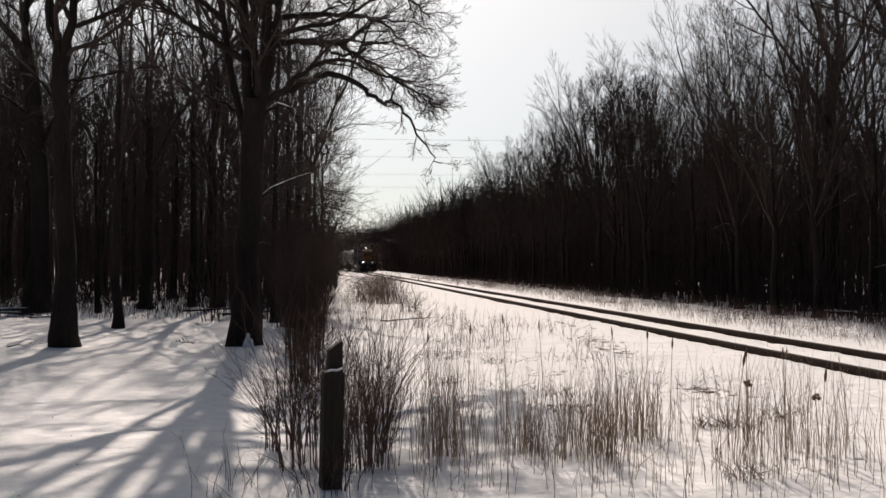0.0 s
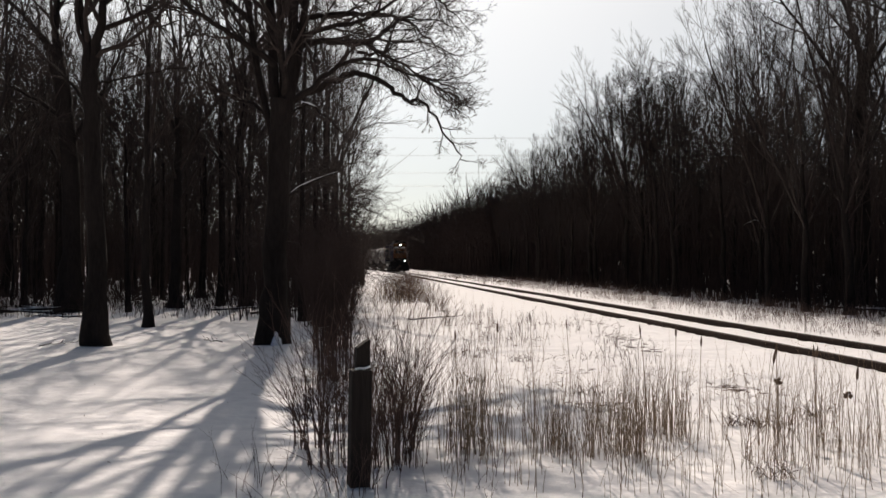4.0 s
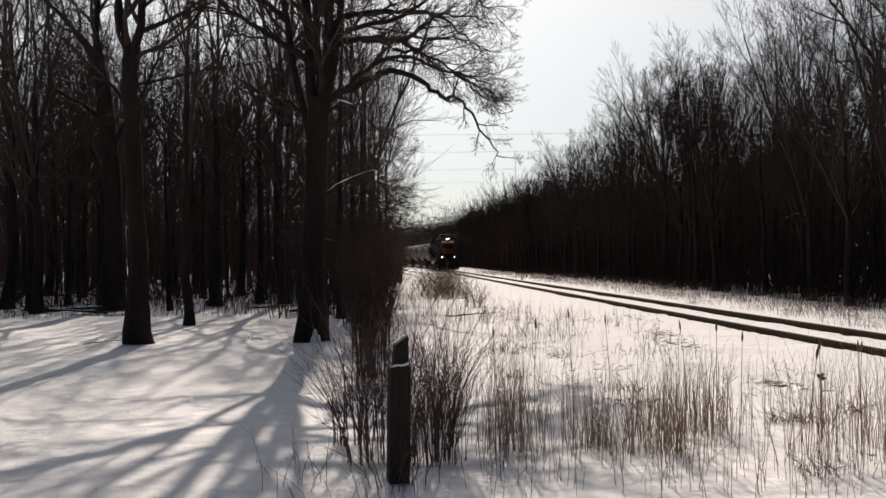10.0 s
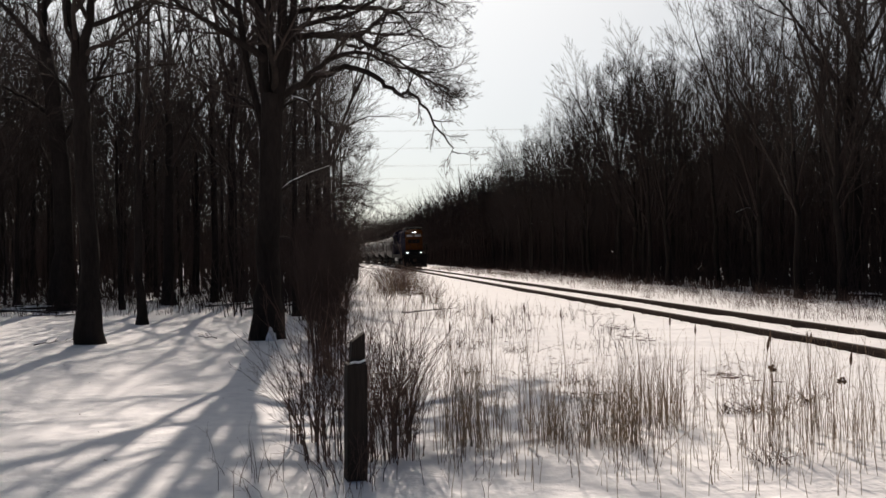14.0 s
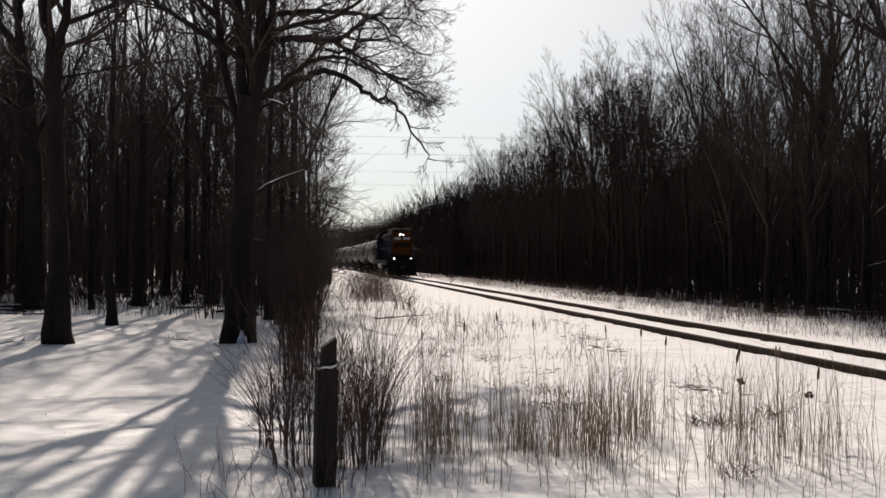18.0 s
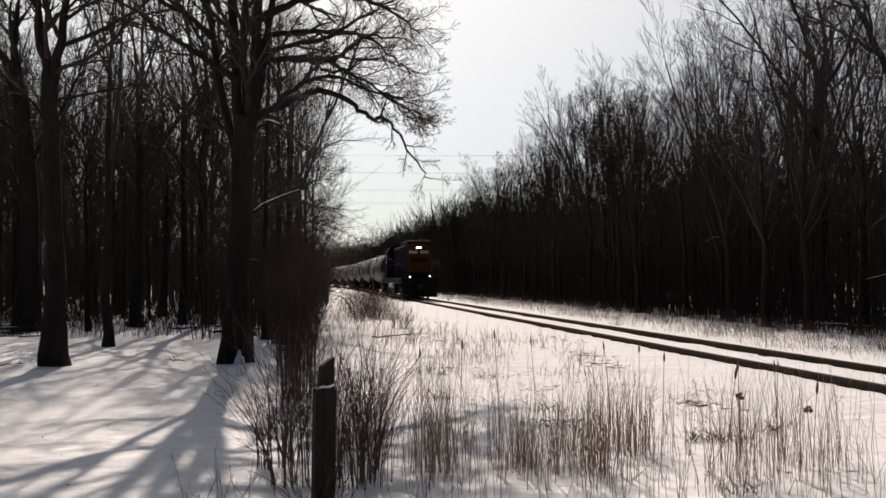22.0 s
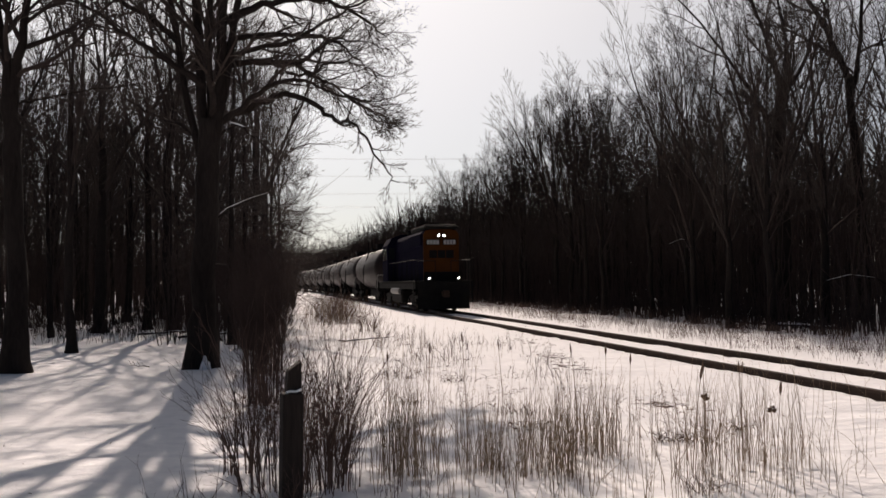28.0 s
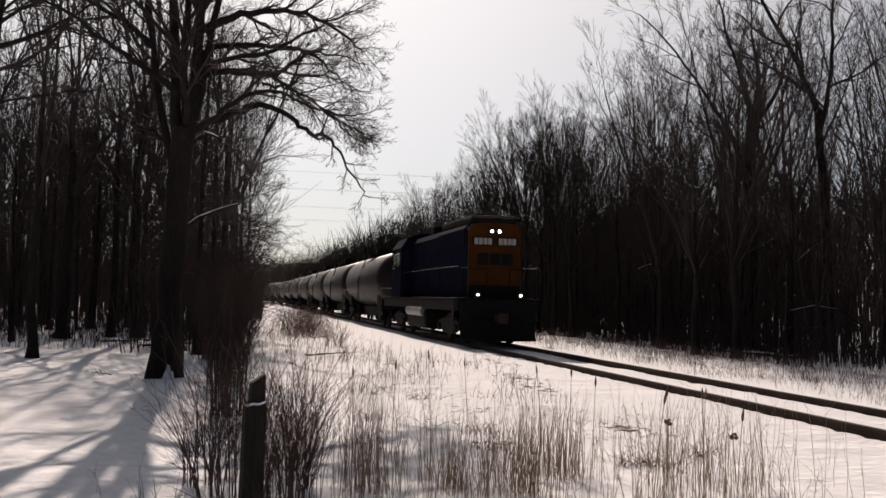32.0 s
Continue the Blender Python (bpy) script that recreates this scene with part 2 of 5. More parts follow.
def ground_z(x, y):
    if abs(x) > 120 or y > 400 or y < -60:
        return 0.0
    n = 0.05 * noise.noise((x * 0.16, y * 0.16, 0)) + 0.045 * noise.noise((x * 0.6, y * 0.6, 3)) + 0.022 * noise.noise((x * 2.1, y * 2.1, 7))
    off = abs(x - line_x(y))
    if 0.72 < off < 1.3 and y < 60:
        n += 0.05 * noise.noise((x * 1.5, y * 1.9, 11)) + 0.03 * math.sin(y * 2 * math.pi / 0.56) * max(0, 1 - abs(off - 0.95) / 0.3)
    if off < 3.0:
        n *= max(0.5, (off - 1.2) / 1.8) if off > 1.2 else 0.5
        n += 0.03 * (1 - off / 3.0)
    return n


def make_ground():
    def steps(near, step, far):
        a = [i * step for i in range(int(near / step) + 1)]
        while a[-1] < far:
            a.append(a[-1] + max(step, (a[-1] - near) * 0.18 + step))
        return a
    right, ahead = steps(14, 0.19, 2600), steps(30, 0.2, 2600)
    xs = [-a for a in right[:0:-1]] + right
    ys = [-a * 1.0 for a in steps(2, 0.5, 900)[:0:-1]] + ahead
    me = bpy.data.meshes.new("ground")
    w = len(xs)
    me.from_pydata([(x, y, ground_z(x, y)) for y in ys for x in xs], [],
                   [(j * w + i, j * w + i + 1, (j + 1) * w + i + 1, (j + 1) * w + i) for j in range(len(ys) - 1) for i in range(w - 1)])
    me.materials.append(SNOW)
    ob = new("ground", me)
    smooth(ob)
    return tagged(ob, "open ground under fresh trodden-free white snow", "ground", kind="structure")


make_ground()

# ---- the railway line ----
RAIL_TOP = 0.15


def make_track():
    track = tagged(new("railway_track"), "single railway track, rusty rails standing out of the snow", "railway track", kind="structure")
    outline = [(-0.07, 0), (0.07, 0), (0.07, 0.012), (0.018, 0.035), (0.016, 0.115), (0.037, 0.128), (0.037, 0.158), (0.03, 0.165), (-0.03, 0.165), (-0.037, 0.158), (-0.037, 0.128), (-0.016, 0.115), (-0.018, 0.035), (-0.07, 0.012)]
    ys = [-60 + 2.0 * i for i in range(205)]
    for side in (-1, 1):
        me = bpy.data.meshes.new("rail")
        n = len(outline)
        verts = [(line_x(y) + side * 0.755 + u, y, RAIL_TOP - 0.165 + v) for y in ys for u, v in outline]
        faces = [(j * n + i, j * n + (i + 1) % n, (j + 1) * n + (i + 1) % n, (j + 1) * n + i) for j in range(len(ys) - 1) for i in range(n)]
        me.from_pydata(verts, [], faces)
        me.materials.append(RUST)
        ob = new("rail", me)
        ob.parent = track
    return track


make_track()


# ---- bare trees ----
UP = np.array((0.0, 0.0, 1.0))


def unit(v):
    return v / (np.linalg.norm(v, axis=-1, keepdims=True) + 1e-9)


def fork_off(rg, pts, radii, lengths, kids, spread, ratio, first, thin, tip=1.0):
    """Where the next branches start on many limbs at once: pts (number, rings, 3). The last one on each limb carries on from its tip."""
    number, rings = pts.shape[:2]
    f = first + (1 - first) * (np.arange(kids) + rg.uniform(0.05, 0.95, (number, kids))) / kids
    f[:, -1] = 0.995
    i = np.minimum((f * (rings - 1)).astype(int), rings - 2)
    g = (f * (rings - 1) - i)[..., None]
    row = np.arange(number)[:, None]
    a, b = pts[row, i], pts[row, i + 1]
    at, way = a * (1 - g) + b * g, unit(b - a)
    turn = rg.uniform(0, 6.283, (number, 1)) + np.arange(kids) * 2.4 + rg.normal(0, 0.4, (number, kids))
    u = unit(np.cross(way, np.array((0.31, 0.73, 0.6))))
    w = np.cross(way, u)
    wide = spread * rg.uniform(0.7, 1.3, (number, kids))
    wide[:, -1] *= 0.35
    wide, turn = wide[..., None], turn[..., None]
    out = way * np.cos(wide) + (u * np.cos(turn) + w * np.sin(turn)) * np.sin(wide)
    long = lengths[:, None] * ratio * rg.uniform(0.65, 1.2, (number, kids)) * (1.2 - 0.5 * f)
    long[:, -1] *= tip
    r = radii[row, i] * (1 - g[..., 0]) + radii[row, i + 1] * g[..., 0]
    r = np.maximum(r * rg.uniform(0.5, 0.72, (number, kids)), thin)
    return at.reshape(-1, 3), out.reshape(-1, 3), long.ravel(), r.ravel()


def branch_out(tubes, rg, start, levels, thin, tip=1.0):
    """Branches upon branches, level by level. levels: (segments, sides, wobble, rise, children, spread, ratio, first child)."""
    p, d, length, r = start
    for segs, sides, wobble, rise, kids, spread, ratio, first in levels:
        pts, d = [p], unit(d)
        for _ in range(segs):
            d = unit(d + rg.normal(0, wobble, d.shape) + UP * rise)
            pts.append(pts[-1] + d * length[:, None] / segs)
        pts = np.stack(pts, 1)
        radii = np.maximum(r[:, None] * np.linspace(1, 0.42, segs + 1), thin * np.linspace(1, 0.7, segs + 1))
        tubes.batch(pts, radii, sides)
        if not kids:
            break
        p, d, length, r = fork_off(rg, pts, radii, length, kids, spread, ratio, first, thin, tip)


# segments, sides, wobble, rise, children, spread, ratio, first child
EDGE = [(7, 5, 0.045, 0.05, 6, 0.5, 0.44, 0.15), (5, 3, 0.07, 0.06, 5, 0.44, 0.54, 0.18), (3, 3, 0.09, 0.05, 4, 0.42, 0.64, 0.2), (1, 3, 0.1, 0.04, 3, 0.36, 0.75, 0.25), (1, 3, 0.1, 0.03, 0, 0, 0, 0)]
MID = [(8, 5, 0.08, 0.05, 5, 0.62, 0.46, 0.15), (6, 4, 0.12, 0.05, 5, 0.55, 0.52, 0.15), (3, 3, 0.13, 0.04, 4, 0.5, 0.62, 0.15), (2, 3, 0.13, 0.03, 3, 0.42, 0.7, 0.2), (1, 3, 0.14, 0.02, 0, 0, 0, 0)]
DEEP = [(6, 4, 0.05, 0.05, 5, 0.46, 0.46, 0.15), (3, 3, 0.08, 0.06, 5, 0.44, 0.56, 0.18), (2, 3, 0.1, 0.05, 3, 0.4, 0.7, 0.2), (1, 3, 0.12, 0.03, 0, 0, 0, 0)]
FAR = [(4, 3, 0.05, 0.05, 6, 0.48, 0.46, 0.15), (2, 3, 0.08, 0.06, 6, 0.46, 0.6, 0.18), (1, 3, 0.12, 0.03, 0, 0, 0, 0)]
SIDE = [(6, 4, 0.12, 0.01, 7, 0.6, 0.48, 0.15), (4, 3, 0.14, 0.02, 6, 0.55, 0.6, 0.15), (2, 3, 0.15, 0.01, 3, 0.5, 0.65, 0.2), (1, 3, 0.2, 0.0, 0, 0, 0, 0)]
HIGH = [(8, 5, 0.13, 0.05, 6, 0.7, 0.46, 0.15), (5, 4, 0.16, 0.03, 5, 0.65, 0.55, 0.15), (3, 3, 0.18, 0.02, 3, 0.6, 0.65, 0.15), (1, 3, 0.2, 0.02, 0, 0, 0, 0)]
NEAR = [(7, 5, 0.12, 0.03, 5, 0.6, 0.56, 0.15), (5, 3, 0.14, 0.02, 4, 0.55, 0.62, 0.2), (3, 3, 0.15, 0.01, 3, 0.5, 0.68, 0.25), (2, 3, 0.16, 0.01, 0, 0, 0, 0)]


def tree(name_label, seed, height, r, spec, fork=0.4, leaders=4, wide=0.4, thin=0.01, level=False):
    """A forest tree: a trunk that parts into steep leaders, which fan out into a rounded crown (or bears level side branches all the way up)."""
    rg = np.random.default_rng(seed)
    thing = tagged(new("bare_tree"), name_label, "tree", "bare trees")
    top = height * (0.98 if level else fork + 0.22)
    hs = np.array([-0.1, 0.12, 0.45, 1.0] + list(np.linspace(2.0, top, 8)))
    bend = np.cumsum(rg.normal(0, 0.05, (len(hs), 2)), axis=0) * np.gradient(hs)[:, None]
    bend -= bend[0]
    pts = np.stack([bend[:, 0], bend[:, 1], hs], 1)
    radii = r * (1 - (0.85 if level else 0.55) * np.clip(hs / top, 0, 1) ** 1.2)
    radii[:4] *= (1.7, 1.45, 1.2, 1.05)
    trunk, crown = Tubes(), Tubes()
    trunk.add(pts, radii, 10)
    if level:
        f = np.sort(rg.uniform(0.12, 0.98, 34))
        way = np.stack([np.cos(np.arange(34) * 2.4), np.sin(np.arange(34) * 2.4), rg.normal(0.15, 0.2, 34)], 1)
        long = height * 0.27 * (1.15 - 0.75 * f) * rg.uniform(0.6, 1.2, 34)
    else:
        low = np.sort(rg.uniform(fork * 0.75, fork, 3)) * height
        f = np.concatenate([low, np.linspace(fork * height, top * 0.97, leaders), [top]]) / top
        n = len(f)
        turn = rg.uniform(0, 6.28) + np.arange(n) * 2.4 + rg.normal(0, 0.25, n)
        lean = wide * rg.uniform(0.65, 1.25, n)
        lean[:3] *= 1.7
        lean[-1] *= 0.25
        way = np.stack([np.cos(turn) * np.sin(lean), np.sin(turn) * np.sin(lean), np.cos(lean)], 1)
        long = (height * 0.97 - f * top) * rg.uniform(0.85, 1.0, n)
        long[:3] *= 0.5
    at = np.stack([np.interp(f * top, hs, pts[:, i]) for i in range(3)], 1)
    rr = np.interp(f * top, hs, radii) * (0.3 if level else 0.62)
    if not level:
        rr[:3] *= 0.55
    branch_out(crown, rg, (at, way, long, rr), spec, thin, 0.87)
    high = max(v[:, 2].max() for v in crown.v)
    for v in crown.v + trunk.v:
        v *= height / high
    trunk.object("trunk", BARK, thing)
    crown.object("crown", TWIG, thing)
    return thing


def rounded_limb(rng, pts, r0, r1, stem):
    """Points and radii of a limb along given points, rounded off and a little crooked."""
    pts = np.array(pts, float)
    t = np.linspace(0, len(pts) - 1, (len(pts) - 1) * 4 + 1)
    fine = np.stack([np.interp(t, np.arange(len(pts)), pts[:, i]) for i in range(3)], 1)
    for _ in range(2):
        fine[1:-1] = (fine[:-2] + 2 * fine[1:-1] + fine[2:]) / 4
    fine[1:-1] += rng.normal(0, 0.02 if stem else 0.025, fine[1:-1].shape)
    radii = np.linspace(r0, r1, len(fine)) if stem else r1 + (r0 - r1) * np.linspace(1, 0, len(fine)) ** 1.3
    return fine, radii


class Hand:
    """A tree drawn limb by limb."""

    def __init__(self, name, label, seed, spec, thin=0.0031):
        self.thing = tagged(new(name), label, "tree", "bare trees")
        self.rng, self.spec, self.thin = np.random.default_rng(seed), spec, thin
        self.wood, self.crown, self.limbs = Tubes(), Tubes(), []

    def trunk(self, pts, r0, r1, sides=14, flare=(1.6, 1.42, 1.25, 1.1)):
        self.wood.add(*rounded_limb(self.rng, pts, r0, r1, True), sides)
        for k, s in enumerate(flare):
            ring = self.wood.v[-1][sides * k:sides * (k + 1)]
            mid = ring.mean(0)
            lobes = 1 + 0.3 * np.sin(np.arange(sides) * 2 * np.pi * 4 / sides)[:, None]
            ring[:] = mid + (ring - mid) * (1 + (s - 1) * lobes)
        bark = self.wood.v[-1].reshape(-1, sides, 3)
        mid = bark.mean(1, keepdims=True)
        bark[:] = mid + (bark - mid) * (1 + np.random.default_rng(sides).normal(0, 0.045, bark.shape[:2]))[..., None]

    def shoots(self, f, r, length, kids, spread, first, spec):
        start = fork_off(self.rng, f[None], r[None], np.array([length]), kids, spread, 0.46, first, self.thin)
        branch_out(self.crown, self.rng, start, spec, self.thin)

    def stem(self, pts, r0, r1, length, first=0.3, kids=9):
        f, r = rounded_limb(self.rng, pts, r0, r1, True)
        self.wood.add(f, r, 10)
        self.shoots(f, r, length, kids, 0.75, first, HIGH)

    def limb(self, pts, r0, r1, length, first=0.2, kids=14):
        f, r = rounded_limb(self.rng, pts, r0, r1, False)
        mine = Tubes()
        mine.add(f, r, 8)
        self.shoots(f, r, length * 0.92, kids, 0.6, first, self.spec)
        self.limbs.append(mine)

    def snow(self, pts, r):
        """A line of snow that lies along the top of a limb."""
        t = Tubes()
        t.add(np.array(pts), r * np.sin(np.linspace(0.3, 2.9, len(pts))), 6)
        t.object("snow_strip", SNOW, self.thing, "white snow lying along a limb")

    def done(self, m):
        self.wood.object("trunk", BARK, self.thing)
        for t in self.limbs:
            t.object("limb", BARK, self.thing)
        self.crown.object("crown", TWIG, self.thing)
        self.thing.matrix_world = m
        return self.thing


def make_oak():
    oak = Hand("oak_tree", "large dark bare oak with wide twisting limbs, rooted in snow", 5, NEAR)
    oak.trunk([(0, 0, -0.15), (0.03, 0, 1.2), (0.1, 0, 2.6), (0.17, 0, 4.0), (0.22, 0, 4.9)], 0.245, 0.21, flare=(1.6, 1.42, 1.25, 1.1))
    oak.stem([(0.15, 0, 4.0), (0.02, 0.1, 5.4), (-0.1, 0.2, 7.6), (-0.3, 0.4, 9.8), (-0.5, 0.3, 12.5), (-0.6, 0.5, 15.5)], 0.115, 0.05, 8.0)
    oak.stem([(0.2, 0.05, 4.2), (0.17, 0.2, 5.6), (0.17, 0.4, 7.6), (0.2, 0.7, 10.0), (0.1, 1.0, 13.0)], 0.085, 0.04, 7.0, kids=7)
    oak.stem([(0.25, 0, 4.0), (0.4, -0.1, 5.5), (0.47, -0.2, 7.6), (0.8, -0.4, 10.0), (1.3, -0.5, 12.5), (1.6, -0.2, 15.0)], 0.125, 0.05, 8.0)
    oak.stem([(0.3, -0.05, 4.5), (0.58, -0.15, 6.0), (0.8, -0.25, 7.6), (1.5, -0.3, 9.8), (2.2, -0.4, 12.5)], 0.085, 0.04, 6.5, kids=7)
    oak.stem([(0.12, 0, 3.7), (-0.25, 0.3, 5.2), (-0.55, 0.5, 6.9), (-0.9, 0.8, 9.5), (-1.3, 1.0, 13.0)], 0.08, 0.035, 6.5, kids=7)
    oak.limb([(0.4, 0, 4.85), (0.69, -0.2, 5.08), (1.19, -0.5, 5.37), (1.83, -0.8, 5.67), (2.28, -0.9, 5.44), (2.97, -1.1, 5.14), (3.5, -1.25, 5.12)], 0.074, 0.012, 2.4)
    oak.limb([(0.5, 0, 4.95), (1.38, -0.3, 5.30), (1.78, -0.6, 5.41), (2.37, -0.8, 5.02), (2.74, -0.9, 4.73), (2.91, -0.9, 4.84), (3.29, -1.1, 4.26), (3.59, -1.2, 3.71), (3.82, -1.2, 3.56)], 0.078, 0.010, 1.15, 0.4, 10)
    oak.limb([(0.45, 0, 5.9), (0.66, 0.1, 6.07), (1.35, 0.3, 6.17), (1.99, 0.5, 6.16), (2.19, 0.6, 6.39), (2.7, 0.7, 6.76), (3.32, 0.8, 6.78), (3.86, 1.0, 6.66)], 0.086, 0.012, 2.0)
    oak.limb([(1.9, 0.5, 6.14), (2.63, 0.7, 5.81), (3.13, 0.9, 5.54), (3.7, 1.1, 5.41)], 0.043, 0.01, 2.1, 0.1)
    oak.limb([(0.5, -0.1, 6.1), (0.86, -0.2, 6.22), (1.8, -0.6, 6.34), (2.4, -0.9, 6.66), (3.07, -1.2, 7.0), (3.65, -1.4, 7.25)], 0.070, 0.012, 2.1)
    oak.limb([(1.7, -0.6, 5.75), (2.18, -0.5, 5.67), (2.39, -0.4, 5.96), (2.99, -0.2, 6.11), (3.24, 0.0, 6.46)], 0.035, 0.01, 2.2, 0.2)
    oak.limb([(0.5, 0, 6.4), (0.72, 0.2, 6.6), (1.11, 0.5, 6.8), (1.81, 0.8, 6.85), (2.4, 1.0, 6.95), (3.14, 1.2, 6.56), (3.6, 1.3, 6.11), (3.86, 1.3, 6.13)], 0.078, 0.01, 2.0)
    oak.limb([(0.5, 0, 6.9), (1.2, 0.5, 7.4), (2.1, 0.9, 7.7), (3.0, 1.2, 7.6), (3.65, 1.4, 7.2), (3.86, 1.5, 7.05)], 0.094, 0.015, 2.1)
    oak.limb([(2.9, -1.05, 5.18), (3.22, -1.2, 4.98), (3.58, -1.3, 4.68), (3.74, -1.35, 4.6)], 0.022, 0.007, 1.0, 0.2)
    oak.limb([(3.07, 0.85, 5.58), (3.36, 0.9, 5.25), (3.72, 1.0, 4.95), (3.8, 1.05, 4.9)], 0.022, 0.007, 1.0, 0.2)
    oak.limb([(0.4, -0.1, 4.6), (0.61, -0.3, 4.78), (0.88, -0.4, 4.68), (1.17, -0.5, 4.43), (1.46, -0.6, 4.08), (1.75, -0.7, 3.68)], 0.031, 0.008, 1.3, 0.3)
    oak.limb([(0.05, 0, 5.6), (-0.5, -0.4, 6.0), (-1.2, -0.8, 6.3), (-2.0, -1.0, 6.9), (-2.9, -1.2, 7.2)], 0.078, 0.015, 2.7)
    oak.limb([(-0.5, 0.5, 6.6), (-1.1, 0.7, 7.2), (-1.9, 0.9, 7.6), (-2.8, 1.1, 8.4), (-3.6, 1.2, 9.4)], 0.070, 0.02, 2.7)
    oak.limb([(0.1, 0, 4.4), (-0.4, 0.4, 4.9), (-1.0, 0.8, 5.1), (-1.7, 1.2, 5.6)], 0.047, 0.012, 2.4)
    oak.limb([(0.25, -0.1, 5.0), (0.3, -0.9, 5.6), (0.2, -1.8, 6.6), (0.0, -2.6, 7.8)], 0.070, 0.02, 2.6)
    oak.limb([(0.35, -0.1, 2.98), (0.52, -0.2, 3.12), (0.9, -0.3, 3.28), (1.31, -0.4, 3.41)], 0.022, 0.012, 0.5, 0.6)
    oak.snow([(0.37, -0.12, 3.03), (0.52, -0.2, 3.145), (0.7, -0.25, 3.22), (0.9, -0.3, 3.305), (1.1, -0.35, 3.37), (1.31, -0.4, 3.43)], 0.008)
    oak.snow([(0.62, -0.3, 4.82), (0.75, -0.35, 4.78), (0.9, -0.4, 4.71)], 0.012)
    bm = bmesh.new()
    bmesh.ops.create_icosphere(bm, subdivisions=3, radius=1.0)
    for v in bm.verts:
        k = 1 + 0.35 * noise.noise(v.co * 2.2)
        v.co = Vector((0.09 + v.co.x * 0.10 * k * (1.15 - 0.75 * v.co.z), -0.37 + v.co.y * 0.08 * k, 0.04 + (v.co.z + 0.15 * v.co.x) * 0.24 * k))
    smooth(part("snow_patch", bm, SNOW, oak.thing, "white snow caught at the foot"))
    return oak.done(pose(-1.82, 19.4, 0))


make_oak()

def make_forked_tree():
    t = Hand("bare_tree", "tall dark bare tree forking high, its foot in snow", 8, NEAR)
    t.trunk([(0, 0, -0.15), (0.0, 0, 1.5), (-0.05, 0, 3.2), (-0.1, 0, 4.6), (-0.12, 0, 5.3)], 0.19, 0.15)
    t.stem([(-0.11, 0, 4.9), (-0.22, 0, 5.9), (-0.36, 0.1, 6.9), (-0.7, 0.2, 9.5), (-0.9, 0.3, 14.0)], 0.11, 0.02, 6.5, 0.15)
    t.stem([(-0.11, 0, 5.0), (-0.02, 0, 6.0), (0.14, 0, 6.9), (0.4, -0.2, 9.5), (0.5, -0.3, 14.5)], 0.12, 0.02, 6.5, 0.15)
    t.limb([(-0.05, 0, 5.15), (0.3, -0.1, 5.25), (1.15, -0.2, 5.42), (2.45, -0.3, 5.58)], 0.035, 0.01, 1.6, 0.4)
    t.limb([(-0.1, 0, 4.7), (-0.6, 0.3, 5.3), (-1.2, 0.5, 5.8), (-2.0, 0.8, 6.6)], 0.04, 0.01, 2.0, 0.3)
    return t.done(pose(-5.27, 19.5, 0))


def make_leaning_tree():
    t = Hand("bare_tree", "old bare tree with a vase of spreading limbs", 15, NEAR, 0.0045)
    t.trunk([(0, 0, -0.15), (0.05, 0, 2.0), (0.1, 0, 4.0), (-0.02, 0, 6.2), (0.1, 0, 8.4)], 0.27, 0.2)
    t.limb([(-0.1, 0, 6.2), (-0.3, -0.1, 6.9), (-1.0, -0.3, 8.1), (-1.7, -0.5, 8.9), (-3.4, -0.9, 10.8), (-4.9, -1.2, 11.9)], 0.15, 0.02, 4.2, kids=8)
    t.limb([(0.1, 0, 8.2), (-0.45, -0.3, 10.0), (-1.3, -0.6, 11.8), (-1.8, -0.8, 13.6)], 0.11, 0.02, 4.5, 0.1, kids=8)
    t.limb([(0.1, 0, 8.2), (0.6, 0.2, 10.0), (0.3, 0.5, 12.0), (0.4, 0.6, 13.8)], 0.12, 0.02, 4.5, 0.1, kids=8)
    t.limb([(0.1, 0, 8.2), (1.3, 0.3, 9.7), (1.7, 0.4, 10.9), (2.4, 0.6, 12.8)], 0.10, 0.02, 4.5, 0.1, kids=8)
    t.limb([(0.05, 0, 7.4), (0.1, -0.9, 9.0), (-0.3, -1.6, 11.0)], 0.08, 0.02, 3.6, 0.15, kids=8)
    t.done(pose(17.75, 33, 0))
    t = Hand("bare_tree", "bare tree leaning out from the wood's edge", 16, NEAR, 0.0045)
    t.trunk([(0, 0, -0.15), (0, 0, 3.9), (-0.4, 0, 9.2)], 0.2, 0.14, flare=(1.5, 1.3, 1.2, 1.1))
    t.stem([(-0.4, 0, 9.0), (-1.2, 0, 10.8), (-2.9, -0.2, 13.1), (-3.8, -0.3, 15.0)], 0.13, 0.02, 5.5, 0.1)
    t.stem([(-0.3, 0, 8.4), (0.3, 0.2, 10.6), (0.4, 0.3, 13.4), (0.6, 0.3, 15.5)], 0.1, 0.02, 5.5, 0.1)
    return t.done(pose(20.98, 33, 0))


